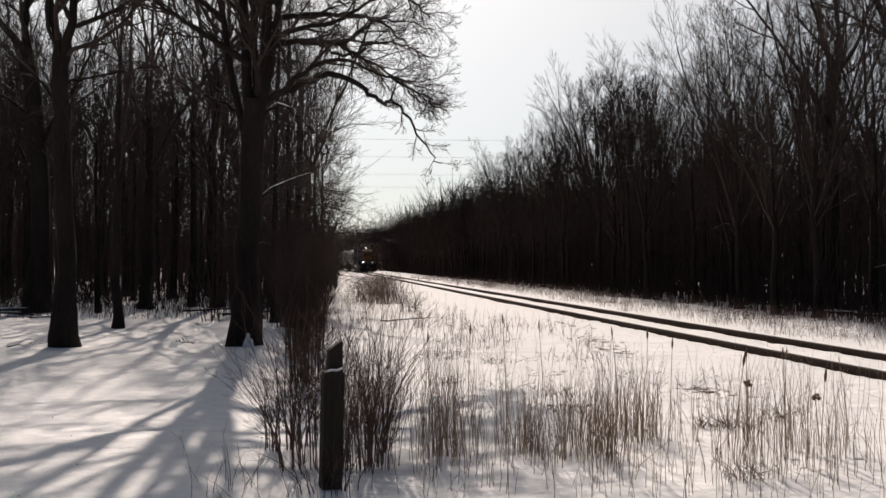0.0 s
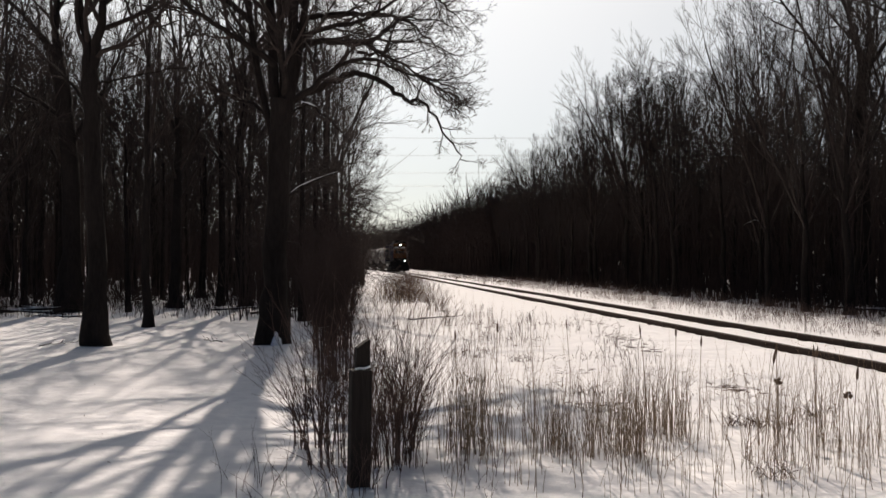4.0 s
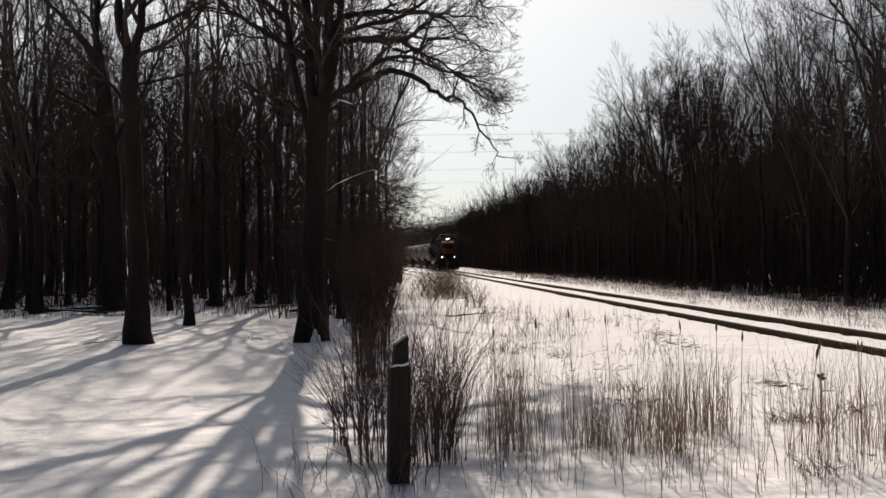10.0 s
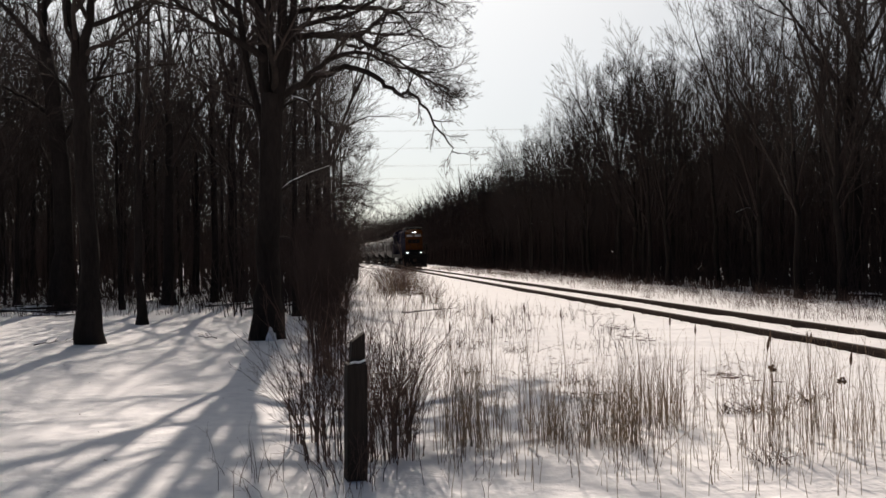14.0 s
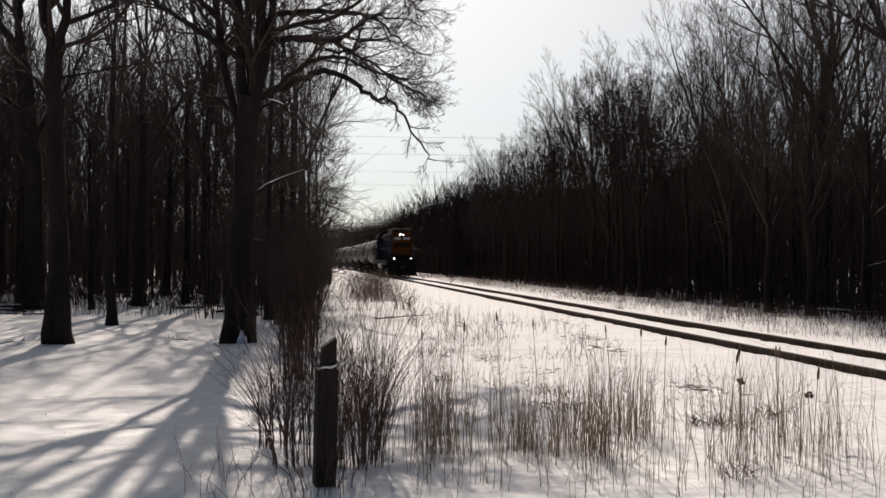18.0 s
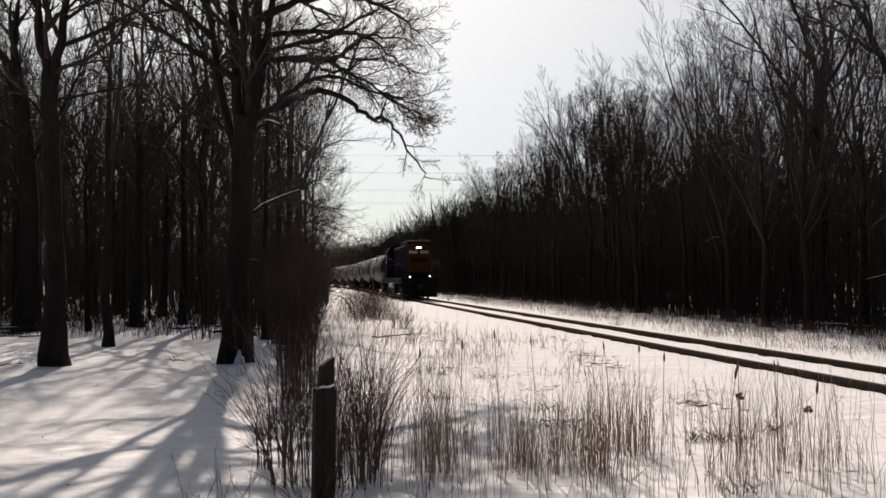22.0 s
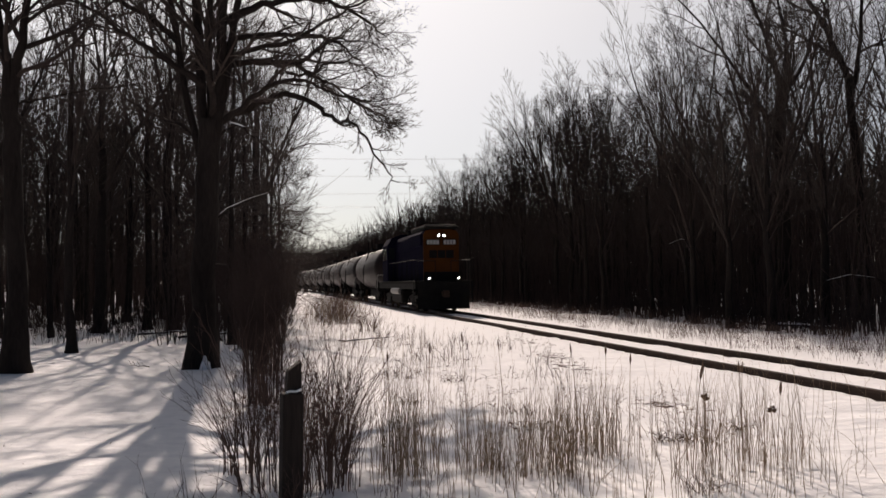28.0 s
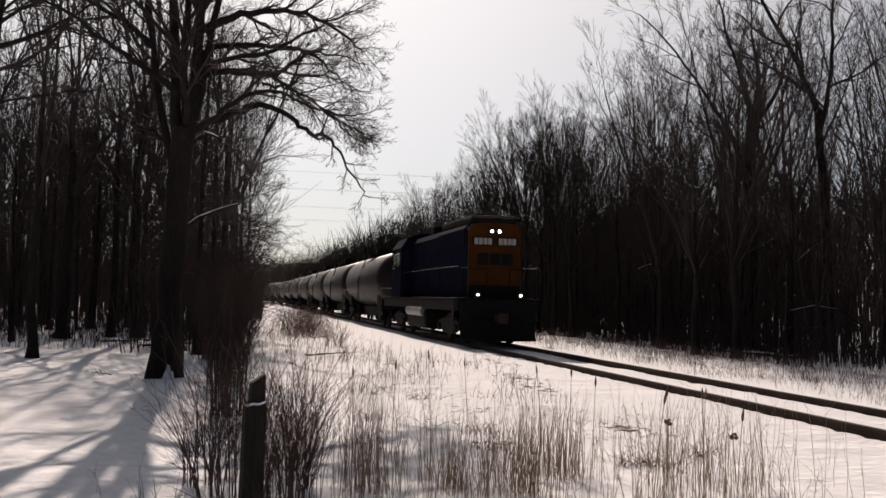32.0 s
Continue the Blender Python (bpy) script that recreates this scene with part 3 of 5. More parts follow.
def make_stout_tree():
    t = Hand("bare_tree", "stout dark bare tree leaning as it forks", 18, NEAR, 0.0045)
    t.trunk([(0, 0, -0.15), (0.06, 0, 2.0), (0.1, 0, 4.2), (-0.05, 0, 6.0), (-0.22, 0, 7.8), (-0.55, 0, 9.0)], 0.32, 0.24)
    t.limb([(-0.5, 0, 8.8), (-1.1, 0, 9.6), (-1.85, -0.1, 10.4), (-2.9, -0.3, 11.6)], 0.16, 0.03, 3.6, 0.2, kids=8)
    t.limb([(-0.35, 0, 8.2), (-0.42, 0, 9.5), (-0.35, 0.1, 10.6), (-0.2, 0.2, 12.5)], 0.18, 0.03, 3.6, 0.2, kids=8)
    t.limb([(0.05, 0, 5.6), (0.9, 0.2, 7.2), (1.6, 0.3, 8.6), (2.1, 0.3, 10.6)], 0.10, 0.02, 3.4, 0.2, kids=8)
    t.limb([(0.0, 0, 6.4), (-1.0, 0.3, 7.2), (-2.0, 0.5, 7.6), (-3.2, 0.6, 8.6)], 0.08, 0.02, 3.0, 0.2, kids=8)
    return t.done(pose(-9.95, 33.4, 0))


make_forked_tree()
make_leaning_tree()
make_stout_tree()
mid_trees = [tree("stout bare forest tree with a broad dark crown", 60 + i, 20.5, 0.29, MID, 0.34, 4, 0.42, 0.0065) for i in range(3)]
side_trees = [tree("bare tree with fine level twigs at the wood's edge", 80 + i, 11.5, 0.12, SIDE, thin=0.0045, level=True) for i in range(2)]
edge_trees = [tree("slender bare tree with a fine spreading crown", 20 + i, 18.0, 0.19 + 0.03 * (i % 3), EDGE, (0.26, 0.36, 0.3)[i % 3], (4, 3, 5)[i % 3], (0.36, 0.3, 0.42)[i % 3], 0.0088) for i in range(6)]
deep_trees = [tree("thin tall bare forest tree", 40 + i, 19.0, 0.16 + 0.03 * (i % 3), DEEP, (0.34, 0.4, 0.28)[i % 3], (3, 3, 4)[i % 3], 0.32, 0.0125) for i in range(5)]

small_trees = [tree("slim young bare tree with steep thin branches", 50 + i, 9.0, 0.075, DEEP, 0.16, 4, 0.34, 0.007) for i in range(4)]
far_models = [tree("tall bare tree far back in the woods", 70 + i, 19.0, 0.18, FAR, 0.32, 4, 0.34, 0.026) for i in range(3)]


def plant(model, x, y, turn, size):
    m = pose(x, y, 0, 0, 0, turn) @ Matrix.Diagonal((size, size, size, 1))
    if (y > 100 and x > 0) or (x < 0 and y > 78):
        far_trees.append((far_models[len(far_trees) % 3], m))
        return None
    return copy_thing(model, m)


def join_far_trees():
    """The trees deep in the woods, which nobody could tell apart, as one mesh."""
    t = Tubes()
    for model, m in far_trees:
        turn, move = np.array(m.to_3x3()), np.array(m.translation)
        for child in model.children:
            me = child.data
            v, f = np.empty(len(me.vertices) * 3, np.float32), np.empty(len(me.loops), np.int32)
            me.vertices.foreach_get("co", v)
            me.loops.foreach_get("vertex_index", f)
            t.v.append(v.reshape(-1, 3) @ turn.T + move)
            t.f.append(f.reshape(-1, 4) + t.n)
            t.n += len(me.vertices)
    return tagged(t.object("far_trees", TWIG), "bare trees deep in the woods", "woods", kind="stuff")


rng = random.Random(3)
placed, far_trees = [], []


def free(x, y, gap):
    if all((x - a) ** 2 + (y - b) ** 2 > gap * gap for a, b in placed):
        placed.append((x, y))
        return True
    return False


# trees of the wood's front, one by one: place, size, kind
for x, y, size, kind in ((-6.8, 35.5, 0.78, 1), (-4.35, 35.9, 0.8, 2), (-1.7, 39.0, 0.7, 0), (-12.0, 32.2, 0.7, 1), (-14.5, 36.0, 0.8, 2), (-2.4, 29.5, 0.55, 1)):
    placed.append((x, y))
    plant(mid_trees[kind], x, y, 40 * kind + 17 * x, size)
for x, y, size, kind in ((-5.5, 25.1, 0.66, 1), (-7.7, 32.3, 0.6, 3), (-5.45, 37.3, 0.85, 4), (-13.0, 34.3, 0.8, 2), (-1.1, 46.0, 0.8, 0), (-1.5, 54.0, 0.8, 0), (-0.9, 62.0, 0.8, 3)):
    placed.append((x, y))
    plant(deep_trees[kind], x, y, 40 * kind + 17 * x, size)
for x, y, size, kind in ((-1.75, 27.5, 0.88, 0), (-1.35, 33.0, 0.98, 1), (-1.6, 42.5, 1.0, 0), (-1.3, 50.0, 1.0, 1), (-1.9, 58.0, 1.0, 0)):
    placed.append((x, y))
    plant(side_trees[kind], x, y, 70 * y, size)
# the front of the wood beyond the line, whose crowns reach over the bank
for i, (x, y, size) in enumerate(((15.1, 35.5, 0.55), (15.0, 39.0, 0.6), (14.2, 43.0, 0.6), (14.7, 48.0, 0.66), (15.0, 54.0, 0.78), (15.9, 58.0, 0.78), (14.0, 64.0, 0.72), (14.4, 70.0, 0.66), (13.9, 76.0, 0.67), (14.2, 83.0, 0.66), (13.7, 90.0, 0.62), (14.0, 98.0, 0.56), (13.4, 107.0, 0.6))):
    placed.append((x, y))
    plant(edge_trees[i % 6], x, y, 77 * i, size)
n = 0
while n < 54:   # the wood on the near side of the line
    y = rng.uniform(31, 105)
    x = rng.uniform(-1.0 - 0.6 * y, -1.8 - 0.01 * y)
    if free(x, y, 1.9):
        plant(rng.choice(deep_trees), x, y, rng.uniform(0, 360), rng.uniform(0.55, 0.8))
        n += 1
n = 0
while n < 58:
    y = rng.uniform(46, 100)
    x = rng.uniform(-1.0 - 0.6 * y, -2.0 - 0.01 * y)
    if free(x, y, 1.7):
        plant(rng.choice(deep_trees), x, y, rng.uniform(0, 360), rng.uniform(0.75, 1.0))
        n += 1
n = 0
while n < 165:   # the wood beyond the line
    y = 24 + 190 * rng.random() ** 1.6
    x = 14.9 - 0.02 * y + 18 * rng.random() ** 1.4
    if free(x, y, 1.6) and (x - 18.5) ** 2 + (y - 33) ** 2 > 16:
        plant(rng.choice(edge_trees if x < 18.0 - 0.02 * y and y < 90 else deep_trees), x, y, rng.uniform(0, 360), rng.uniform(0.56, 0.74) if y < 62 else rng.uniform(0.5, 0.62) if y < 85 else rng.uniform(0.46, 0.54) if y < 120 else rng.uniform(0.48, 0.56))
        n += 1
n = 0
while n < 115:   # young trees under the tall ones, on both sides of the line
    y = 30 + 62 * rng.random() ** 1.2
    x = 16.6 - 0.02 * y + 13 * rng.random() if n % 5 > 1 else -2.2 - 0.52 * y * rng.random()
    if (n % 5 > 1 or y > 36) and free(x, y, 1.0):
        plant(rng.choice(small_trees), x, y, rng.uniform(0, 360), rng.uniform(0.6, 1.05))
        n += 1
n = 0
while n < 17:   # broad old trees among those of the near wood
    y = rng.uniform(38, 62)
    x = rng.uniform(-0.5 * y, -3.0)
    if free(x, y, 2.6):
        plant(rng.choice(mid_trees), x, y, rng.uniform(0, 360), rng.uniform(0.6, 0.78))
        n += 1
join_far_trees()
for model, (x, y) in zip(far_models + small_trees + side_trees + mid_trees + edge_trees + deep_trees, ((17, 104), (20, 112), (-14, 82), (17.5, 36), (16.2, 50), (-7.5, 42), (-12.5, 47), (-2.0, 68), (-2.4, 79), (24, 47), (-19, 43), (21, 60), (17, 40), (18.5, 52), (15.9, 66), (16.5, 81), (15.6, 98), (18, 120), (-9, 44), (-15, 46), (-18, 38), (-12, 52), (-20, 52))):
    size = 0.9 if model in side_trees else 0.66
    model.matrix_world = pose(x, y, 0, 0, 0, x * 30) @ Matrix.Diagonal((size, size, size, 1))


# ---- undergrowth, far woods, grass: what nobody could count ----
def stems(name, label, category, spots, height, r, mat, lean=0.25, sides=3, branches=0, seed=1, kind="stuff"):
    rg = np.random.default_rng(seed)
    base = np.array(spots, float)
    number = len(base)
    h = rg.uniform(height[0], height[1], (number, 1)) if isinstance(height, tuple) else np.array(height)[:, None]
    way = rg.normal(0, lean, (number, 2))
    z0 = np.array([ground_z(x, y) for x, y in base[:, :2]])[:, None] - 0.03
    rings = []
    for f in (0, 0.35, 0.7, 1.0):
        sway = way * f ** 1.7 * h + rg.normal(0, 0.02, (number, 2)) * h * (f > 0)
        rings.append(np.concatenate([base[:, :2] + sway, z0 + h * f * (1 - 0.1 * f * np.linalg.norm(way, axis=1, keepdims=True))], 1))
    pts = np.stack(rings, 1)
    rad = r * rg.uniform(0.7, 1.3, (number, 1)) * np.array((1, 0.85, 0.6, 0.25))
    t = Tubes()
    t.batch(pts, rad, sides)
    for _ in range(branches):
        f = rg.uniform(0.25, 0.95, (number, 1))
        at = pts[:, 0] * (1 - f) + pts[:, 3] * f
        out = rg.normal(0, 0.5, (number, 3)) + np.array((0, 0, 0.7))
        out /= np.linalg.norm(out, axis=1, keepdims=True)
        ln = h * rg.uniform(0.2, 0.45, (number, 1))
        t.batch(np.stack([at, at + (out + UP * 0.15) * ln], 1), r * 0.45 * np.ones((number, 1)) * np.array((1, 0.35)), 3)
    return tagged(t.object(name, mat), label, category, kind=kind)


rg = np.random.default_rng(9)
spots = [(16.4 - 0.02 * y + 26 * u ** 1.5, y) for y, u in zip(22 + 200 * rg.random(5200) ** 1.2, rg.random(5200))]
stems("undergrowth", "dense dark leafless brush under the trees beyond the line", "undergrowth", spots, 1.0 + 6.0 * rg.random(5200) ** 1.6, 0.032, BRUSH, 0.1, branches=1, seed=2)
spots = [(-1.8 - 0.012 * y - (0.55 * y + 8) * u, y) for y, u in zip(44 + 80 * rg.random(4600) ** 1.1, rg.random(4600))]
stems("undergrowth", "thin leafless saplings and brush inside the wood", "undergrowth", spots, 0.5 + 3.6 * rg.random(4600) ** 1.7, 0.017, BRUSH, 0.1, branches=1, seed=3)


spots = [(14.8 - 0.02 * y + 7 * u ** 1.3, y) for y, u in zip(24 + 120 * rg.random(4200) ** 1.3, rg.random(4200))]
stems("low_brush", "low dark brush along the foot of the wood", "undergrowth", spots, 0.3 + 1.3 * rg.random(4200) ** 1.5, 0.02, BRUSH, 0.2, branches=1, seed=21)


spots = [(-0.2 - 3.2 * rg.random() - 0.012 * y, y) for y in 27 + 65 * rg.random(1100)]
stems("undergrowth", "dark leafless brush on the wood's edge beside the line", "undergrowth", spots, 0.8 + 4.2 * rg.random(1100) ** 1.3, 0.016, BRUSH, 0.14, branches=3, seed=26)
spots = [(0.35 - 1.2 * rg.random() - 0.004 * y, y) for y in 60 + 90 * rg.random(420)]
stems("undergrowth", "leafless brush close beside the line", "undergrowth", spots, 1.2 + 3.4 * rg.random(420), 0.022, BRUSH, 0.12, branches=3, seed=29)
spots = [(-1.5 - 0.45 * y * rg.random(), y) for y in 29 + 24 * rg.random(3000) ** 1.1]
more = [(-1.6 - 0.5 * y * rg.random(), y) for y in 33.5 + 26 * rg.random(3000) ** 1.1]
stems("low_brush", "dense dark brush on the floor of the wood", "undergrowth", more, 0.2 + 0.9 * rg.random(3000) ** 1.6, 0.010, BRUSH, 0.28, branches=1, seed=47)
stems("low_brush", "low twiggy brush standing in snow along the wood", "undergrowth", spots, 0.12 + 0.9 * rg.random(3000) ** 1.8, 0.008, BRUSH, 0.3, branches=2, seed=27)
spots = [(rg.normal(0.042 * y, 0.014 * y), y) for y in 38 + 62 * rg.random(1700) ** 1.3]
stems("brown_grass", "thick brown dead grass and brush beside the line", "grass", spots, 0.15 + 0.8 * rg.random(1700) ** 1.6, 0.0075, CANE, 0.4, branches=2, seed=28)
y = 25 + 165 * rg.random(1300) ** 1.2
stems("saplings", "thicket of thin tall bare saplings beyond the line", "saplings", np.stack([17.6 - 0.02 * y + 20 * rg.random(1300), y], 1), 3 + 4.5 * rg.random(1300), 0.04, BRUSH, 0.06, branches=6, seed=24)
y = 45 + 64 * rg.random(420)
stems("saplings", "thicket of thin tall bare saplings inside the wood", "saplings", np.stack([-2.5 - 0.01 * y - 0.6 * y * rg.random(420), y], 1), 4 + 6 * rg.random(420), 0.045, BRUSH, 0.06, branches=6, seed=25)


def far_woods():
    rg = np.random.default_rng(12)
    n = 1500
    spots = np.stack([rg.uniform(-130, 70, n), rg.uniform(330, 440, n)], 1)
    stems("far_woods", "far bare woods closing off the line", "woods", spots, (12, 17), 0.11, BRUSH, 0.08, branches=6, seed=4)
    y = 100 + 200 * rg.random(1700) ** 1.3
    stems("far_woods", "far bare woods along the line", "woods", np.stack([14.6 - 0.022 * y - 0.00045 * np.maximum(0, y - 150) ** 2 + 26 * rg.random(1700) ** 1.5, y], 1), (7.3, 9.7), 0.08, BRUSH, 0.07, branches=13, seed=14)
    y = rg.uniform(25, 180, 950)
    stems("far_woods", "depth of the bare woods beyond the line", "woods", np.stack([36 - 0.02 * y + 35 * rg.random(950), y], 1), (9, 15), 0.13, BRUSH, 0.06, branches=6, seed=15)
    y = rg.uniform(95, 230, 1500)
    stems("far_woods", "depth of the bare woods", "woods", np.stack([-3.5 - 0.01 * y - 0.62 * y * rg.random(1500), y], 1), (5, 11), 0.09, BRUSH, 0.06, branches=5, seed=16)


far_woods()

spots, hs = [], []
for cx, cy, sx, sy, k, h in ((0.88, 8.1, 0.11, 0.4, 115, 0.74), (1.1, 9.0, 0.2, 0.6, 60, 0.7), (1.62, 8.0, 0.18, 0.35, 145, 0.55), (2.15, 7.9, 0.16, 0.35, 170, 0.6), (2.8, 9.0, 0.16, 0.4, 150, 0.65), (2.3, 9.6, 0.4, 0.8, 40, 0.5), (3.35, 7.3, 0.3, 0.5, 120, 0.72), (4.1, 8.2, 0.35, 0.6, 110, 0.75), (2.6, 6.7, 0.5, 0.4, 70, 0.45), (1.5, 7.0, 0.5, 0.4, 35, 0.4), (3.3, 11.0, 1.2, 1.5, 34, 0.7),
                            (1.6, 15, 0.9, 3.0, 60, 0.6), (1.5, 25, 0.6, 3.0, 70, 0.5), (1.0, 33, 0.7, 4.0, 170, 0.65), (1.6, 46, 0.9, 6.0, 400, 0.8), (2.8, 32, 0.6, 6.0, 70, 0.5), (2.8, 21, 0.8, 3.0, 60, 0.6)):
    for _ in range(k):
        spots.append((max(rg.normal(cx, sx), 0.6 if cy < 16 else -9), rg.normal(cy, sy)))
        hs.append(h * rg.uniform(0.45, 1.3))
stems("dry_grass", "tall dry straw-coloured grass stalks standing in snow", "grass", spots, hs, 0.0027, STRAW, 0.08, branches=1, seed=5)
bent = [(rg.uniform(0.6, 4.6), rg.uniform(6.6, 10.5)) for _ in range(100)]
stems("bent_grass", "broken and bent dry stalks leaning over the snow", "grass", bent, (0.25, 0.6), 0.0026, STRAW, 0.55, branches=1, seed=22)
stub = [(rg.normal(cx, 0.5), rg.normal(cy, 0.5)) for cx, cy in ((4.3, 13.0), (3.6, 16.0), (4.6, 11.3), (2.4, 13.0), (3.2, 20.0), (1.9, 17.0), (4.4, 24.0)) for _ in range(55)]
stems("stubble", "short stubble ends poking out of wind-packed snow", "grass", stub, (0.04, 0.13), 0.004, CANE, 0.9, seed=30)
tuft = [(rg.normal(cx, 0.14), rg.normal(cy, 0.10)) for cx, cy in ((3.76, 9.27), (3.9, 9.3), (2.45, 10.2), (1.5, 13.0), (2.6, 15.5), (3.0, 6.9), (2.7, 11.6), (4.7, 9.9)) for _ in range(40)]
stems("grass_tuft", "low tufts of brown grass lying on the snow", "grass", tuft, (0.08, 0.22), 0.0035, CANE, 0.8, branches=1, seed=23)
spots = []
for _ in range(150):
    cy = 12 + 95 * rg.random() ** 1.4
    cx, w = rg.normal(4.2, 1.2), rg.uniform(0.12, 0.5)
    spots += [(line_x(cy) + max(1.9, rg.normal(cx, w)), rg.normal(cy, w * 1.6)) for _ in range(rg.integers(10, 45))]
spots += [(line_x(y) + rg.uniform(2.0, 7.0), y) for y in 10 + 100 * rg.random(4500) ** 1.3]
spots += [(15.0 - 0.02 * y - 3.6 * rg.random() ** 1.5, y) for y in 20 + 60 * rg.random(3500) ** 1.3]
stems("bank_grass", "clumps of thin brown dry grass on the bank beyond the rails", "grass", spots, 0.08 + 0.5 * rg.random(len(spots)) ** 1.6, 0.0036, CANE, 0.3, branches=1, seed=6)



few = [(rg.normal(-0.75, 0.16), rg.normal(6.9, 0.3)) for _ in range(16)] + [(rg.normal(-0.25, 0.2), rg.normal(6.6, 0.15)) for _ in range(14)] + [(rg.normal(0.7, 0.2), rg.normal(7.0, 0.3)) for _ in range(18)]
stems("weed_stalks", "thin dry weed stalks leaning out of the snow", "grass", few, (0.18, 0.5), 0.0026, CANE, 0.35, branches=3, seed=48)


field = [(rg.normal(cx, 0.28), rg.normal(cy, 0.7)) for cx, cy in ((3.6, 22.0), (3.0, 19.0), (4.2, 25.0), (2.4, 21.0), (3.3, 28.0), (4.8, 18.0), (2.0, 17.0), (4.0, 15.0), (2.9, 24.5), (5.0, 22.0)) for _ in range(26)]
stems("weed_stalks", "short brown weeds standing about the snowy field", "grass", field, (0.08, 0.5), 0.0045, CANE, 0.3, branches=3, seed=52)
bits = [(rg.uniform(-5.2, -0.4), 6.4 + 11 * rg.random()) for _ in range(110)]
stems("twig_bits", "tiny twig ends and bark crumbs lying on the snow", "twigs", bits, (0.02, 0.05), 0.005, CANE, 1.2, seed=49)


def litter():
    """Stalks that lie flat on the snow in loose slanting rows."""
    rg = np.random.default_rng(51)
    t = Tubes()
    for cx, cy, sx, sy, k in ((5.5, 20.0, 0.22, 0.6, 46), (6.2, 25.0, 0.2, 0.9, 36), (5.1, 17.2, 0.2, 0.35, 40), (4.75, 12.2, 0.14, 0.35, 44), (3.1, 14.2, 0.3, 0.4, 18), (2.3, 18.5, 0.3, 0.8, 24), (3.3, 24.5, 0.35, 1.2, 28), (2.7, 10.6, 0.2, 0.2, 14)):
        for _ in range(k):
            x, y, ln, a = rg.normal(cx, sx), rg.normal(cy, sy), rg.uniform(0.05, 0.2), rg.normal(-0.35, 0.6)
            q = np.linspace(-0.5, 0.5, 4) * ln
            px, py = x + q * math.cos(a), y + q * math.sin(a) + rg.normal(0, 0.008, 4)
            z = [ground_z(u, v) + w for u, v, w in zip(px, py, (-0.008, 0.005, 0.004, 0.008))]
            t.add(np.stack([px, py, z], 1), rg.uniform(0.0025, 0.0055) * np.array((0.5, 1, 1, 0.4)), 4)
    return tagged(t.object("straw_litter", CANE), "broken brown stalks lying scattered on the snow", "grass", kind="stuff")


litter()


# ---- shrubs and the post ----
CANES = [(4, 3, 0.1, 0.05, 3, 0.5, 0.55, 0.25), (2, 3, 0.12, 0.06, 0, 0, 0, 0)]


def shrub(label, x, y, k, width, height, r, lean, seed, twigs=4, mat=None):
    """A shrub: canes that rise steeply from one foot and arch outwards towards their tips, each with its forking twigs."""
    rg = np.random.default_rng(seed)
    thing = tagged(new("shrub"), label, "shrub")
    for _ in range(k):
        a, out = rg.uniform(0, 6.283), rg.random() ** 0.6
        side = np.array((math.cos(a), math.sin(a), 0))
        base = side * out * width
        h = height * rg.uniform(0.4, 1.05) * (1 - 0.2 * out)
        tilt = side * lean * (0.25 + out) * rg.uniform(0.1, 1.2) + np.array((*rg.normal(0, lean * 0.35, 2), 0))
        t = Tubes()
        f = np.linspace(0, 1, 8)[:, None]
        pts = base + np.array((0, 0, -0.04)) + tilt * h * f ** 2 + UP * h * f * (1 - 0.12 * f * np.linalg.norm(tilt)) + np.cumsum(rg.normal(0, 0.006, (8, 3)), 0) * np.array((1, 1, 0.2))
        radii = r * np.linspace(1.15, 0.4, 8) * rg.uniform(0.7, 1.3)
        t.add(pts, radii, 4)
        start = fork_off(rg, pts[None], radii[None], np.array([h]), twigs, 0.5, 0.36, 0.25, r * 0.34)
        branch_out(t, rg, start, CANES, r * 0.34)
        t.object("cane", mat or CANE, thing)
    thing.matrix_world = pose(x, y, ground_z(x, y))
    return thing


shrub("arching leafless shrub of thin brown canes around the post", -0.16, 7.8, 50, 0.3, 1.25, 0.0038, 0.3, 31, 6)
shrub("arching leafless shrub of thin brown canes", -0.42, 8.5, 30, 0.2, 1.35, 0.0042, 0.3, 32, 6)
shrub("leafless shrub of reddish brown canes beside the post", 0.27, 7.7, 66, 0.24, 1.15, 0.0034, 0.34, 36, 7)
shrub("leafless shrub of thin brown canes", 0.15, 9.4, 26, 0.25, 1.2, 0.0044, 0.34, 37, 6)
shrub("tall dense dark leafless thicket", -0.42, 13.5, 62, 0.24, 2.1, 0.005, 0.13, 33, 8, BRUSH)
shrub("tall dense dark leafless thicket", -0.6, 18.5, 80, 0.36, 2.7, 0.0066, 0.16, 34, 8, BRUSH)
shrub("tall dense dark leafless thicket", -0.9, 25.0, 100, 0.65, 3.2, 0.009, 0.24, 35, 8, BRUSH)
shrub("airy leafless shrub with long arching twigs", 0.36, 8.3, 20, 0.16, 1.45, 0.0042, 0.45, 38, 7)
shrub("thin leafless canes growing close before the post", -0.02, 6.9, 16, 0.24, 0.75, 0.003, 0.4, 39, 5)
shrub("small leafless bush beside the line", 2.4, 32.0, 24, 0.35, 0.95, 0.006, 0.6, 40, 7)
shrub("small leafless bush beside the line", 2.1, 24.5, 16, 0.25, 0.7, 0.0048, 0.7, 41, 6)


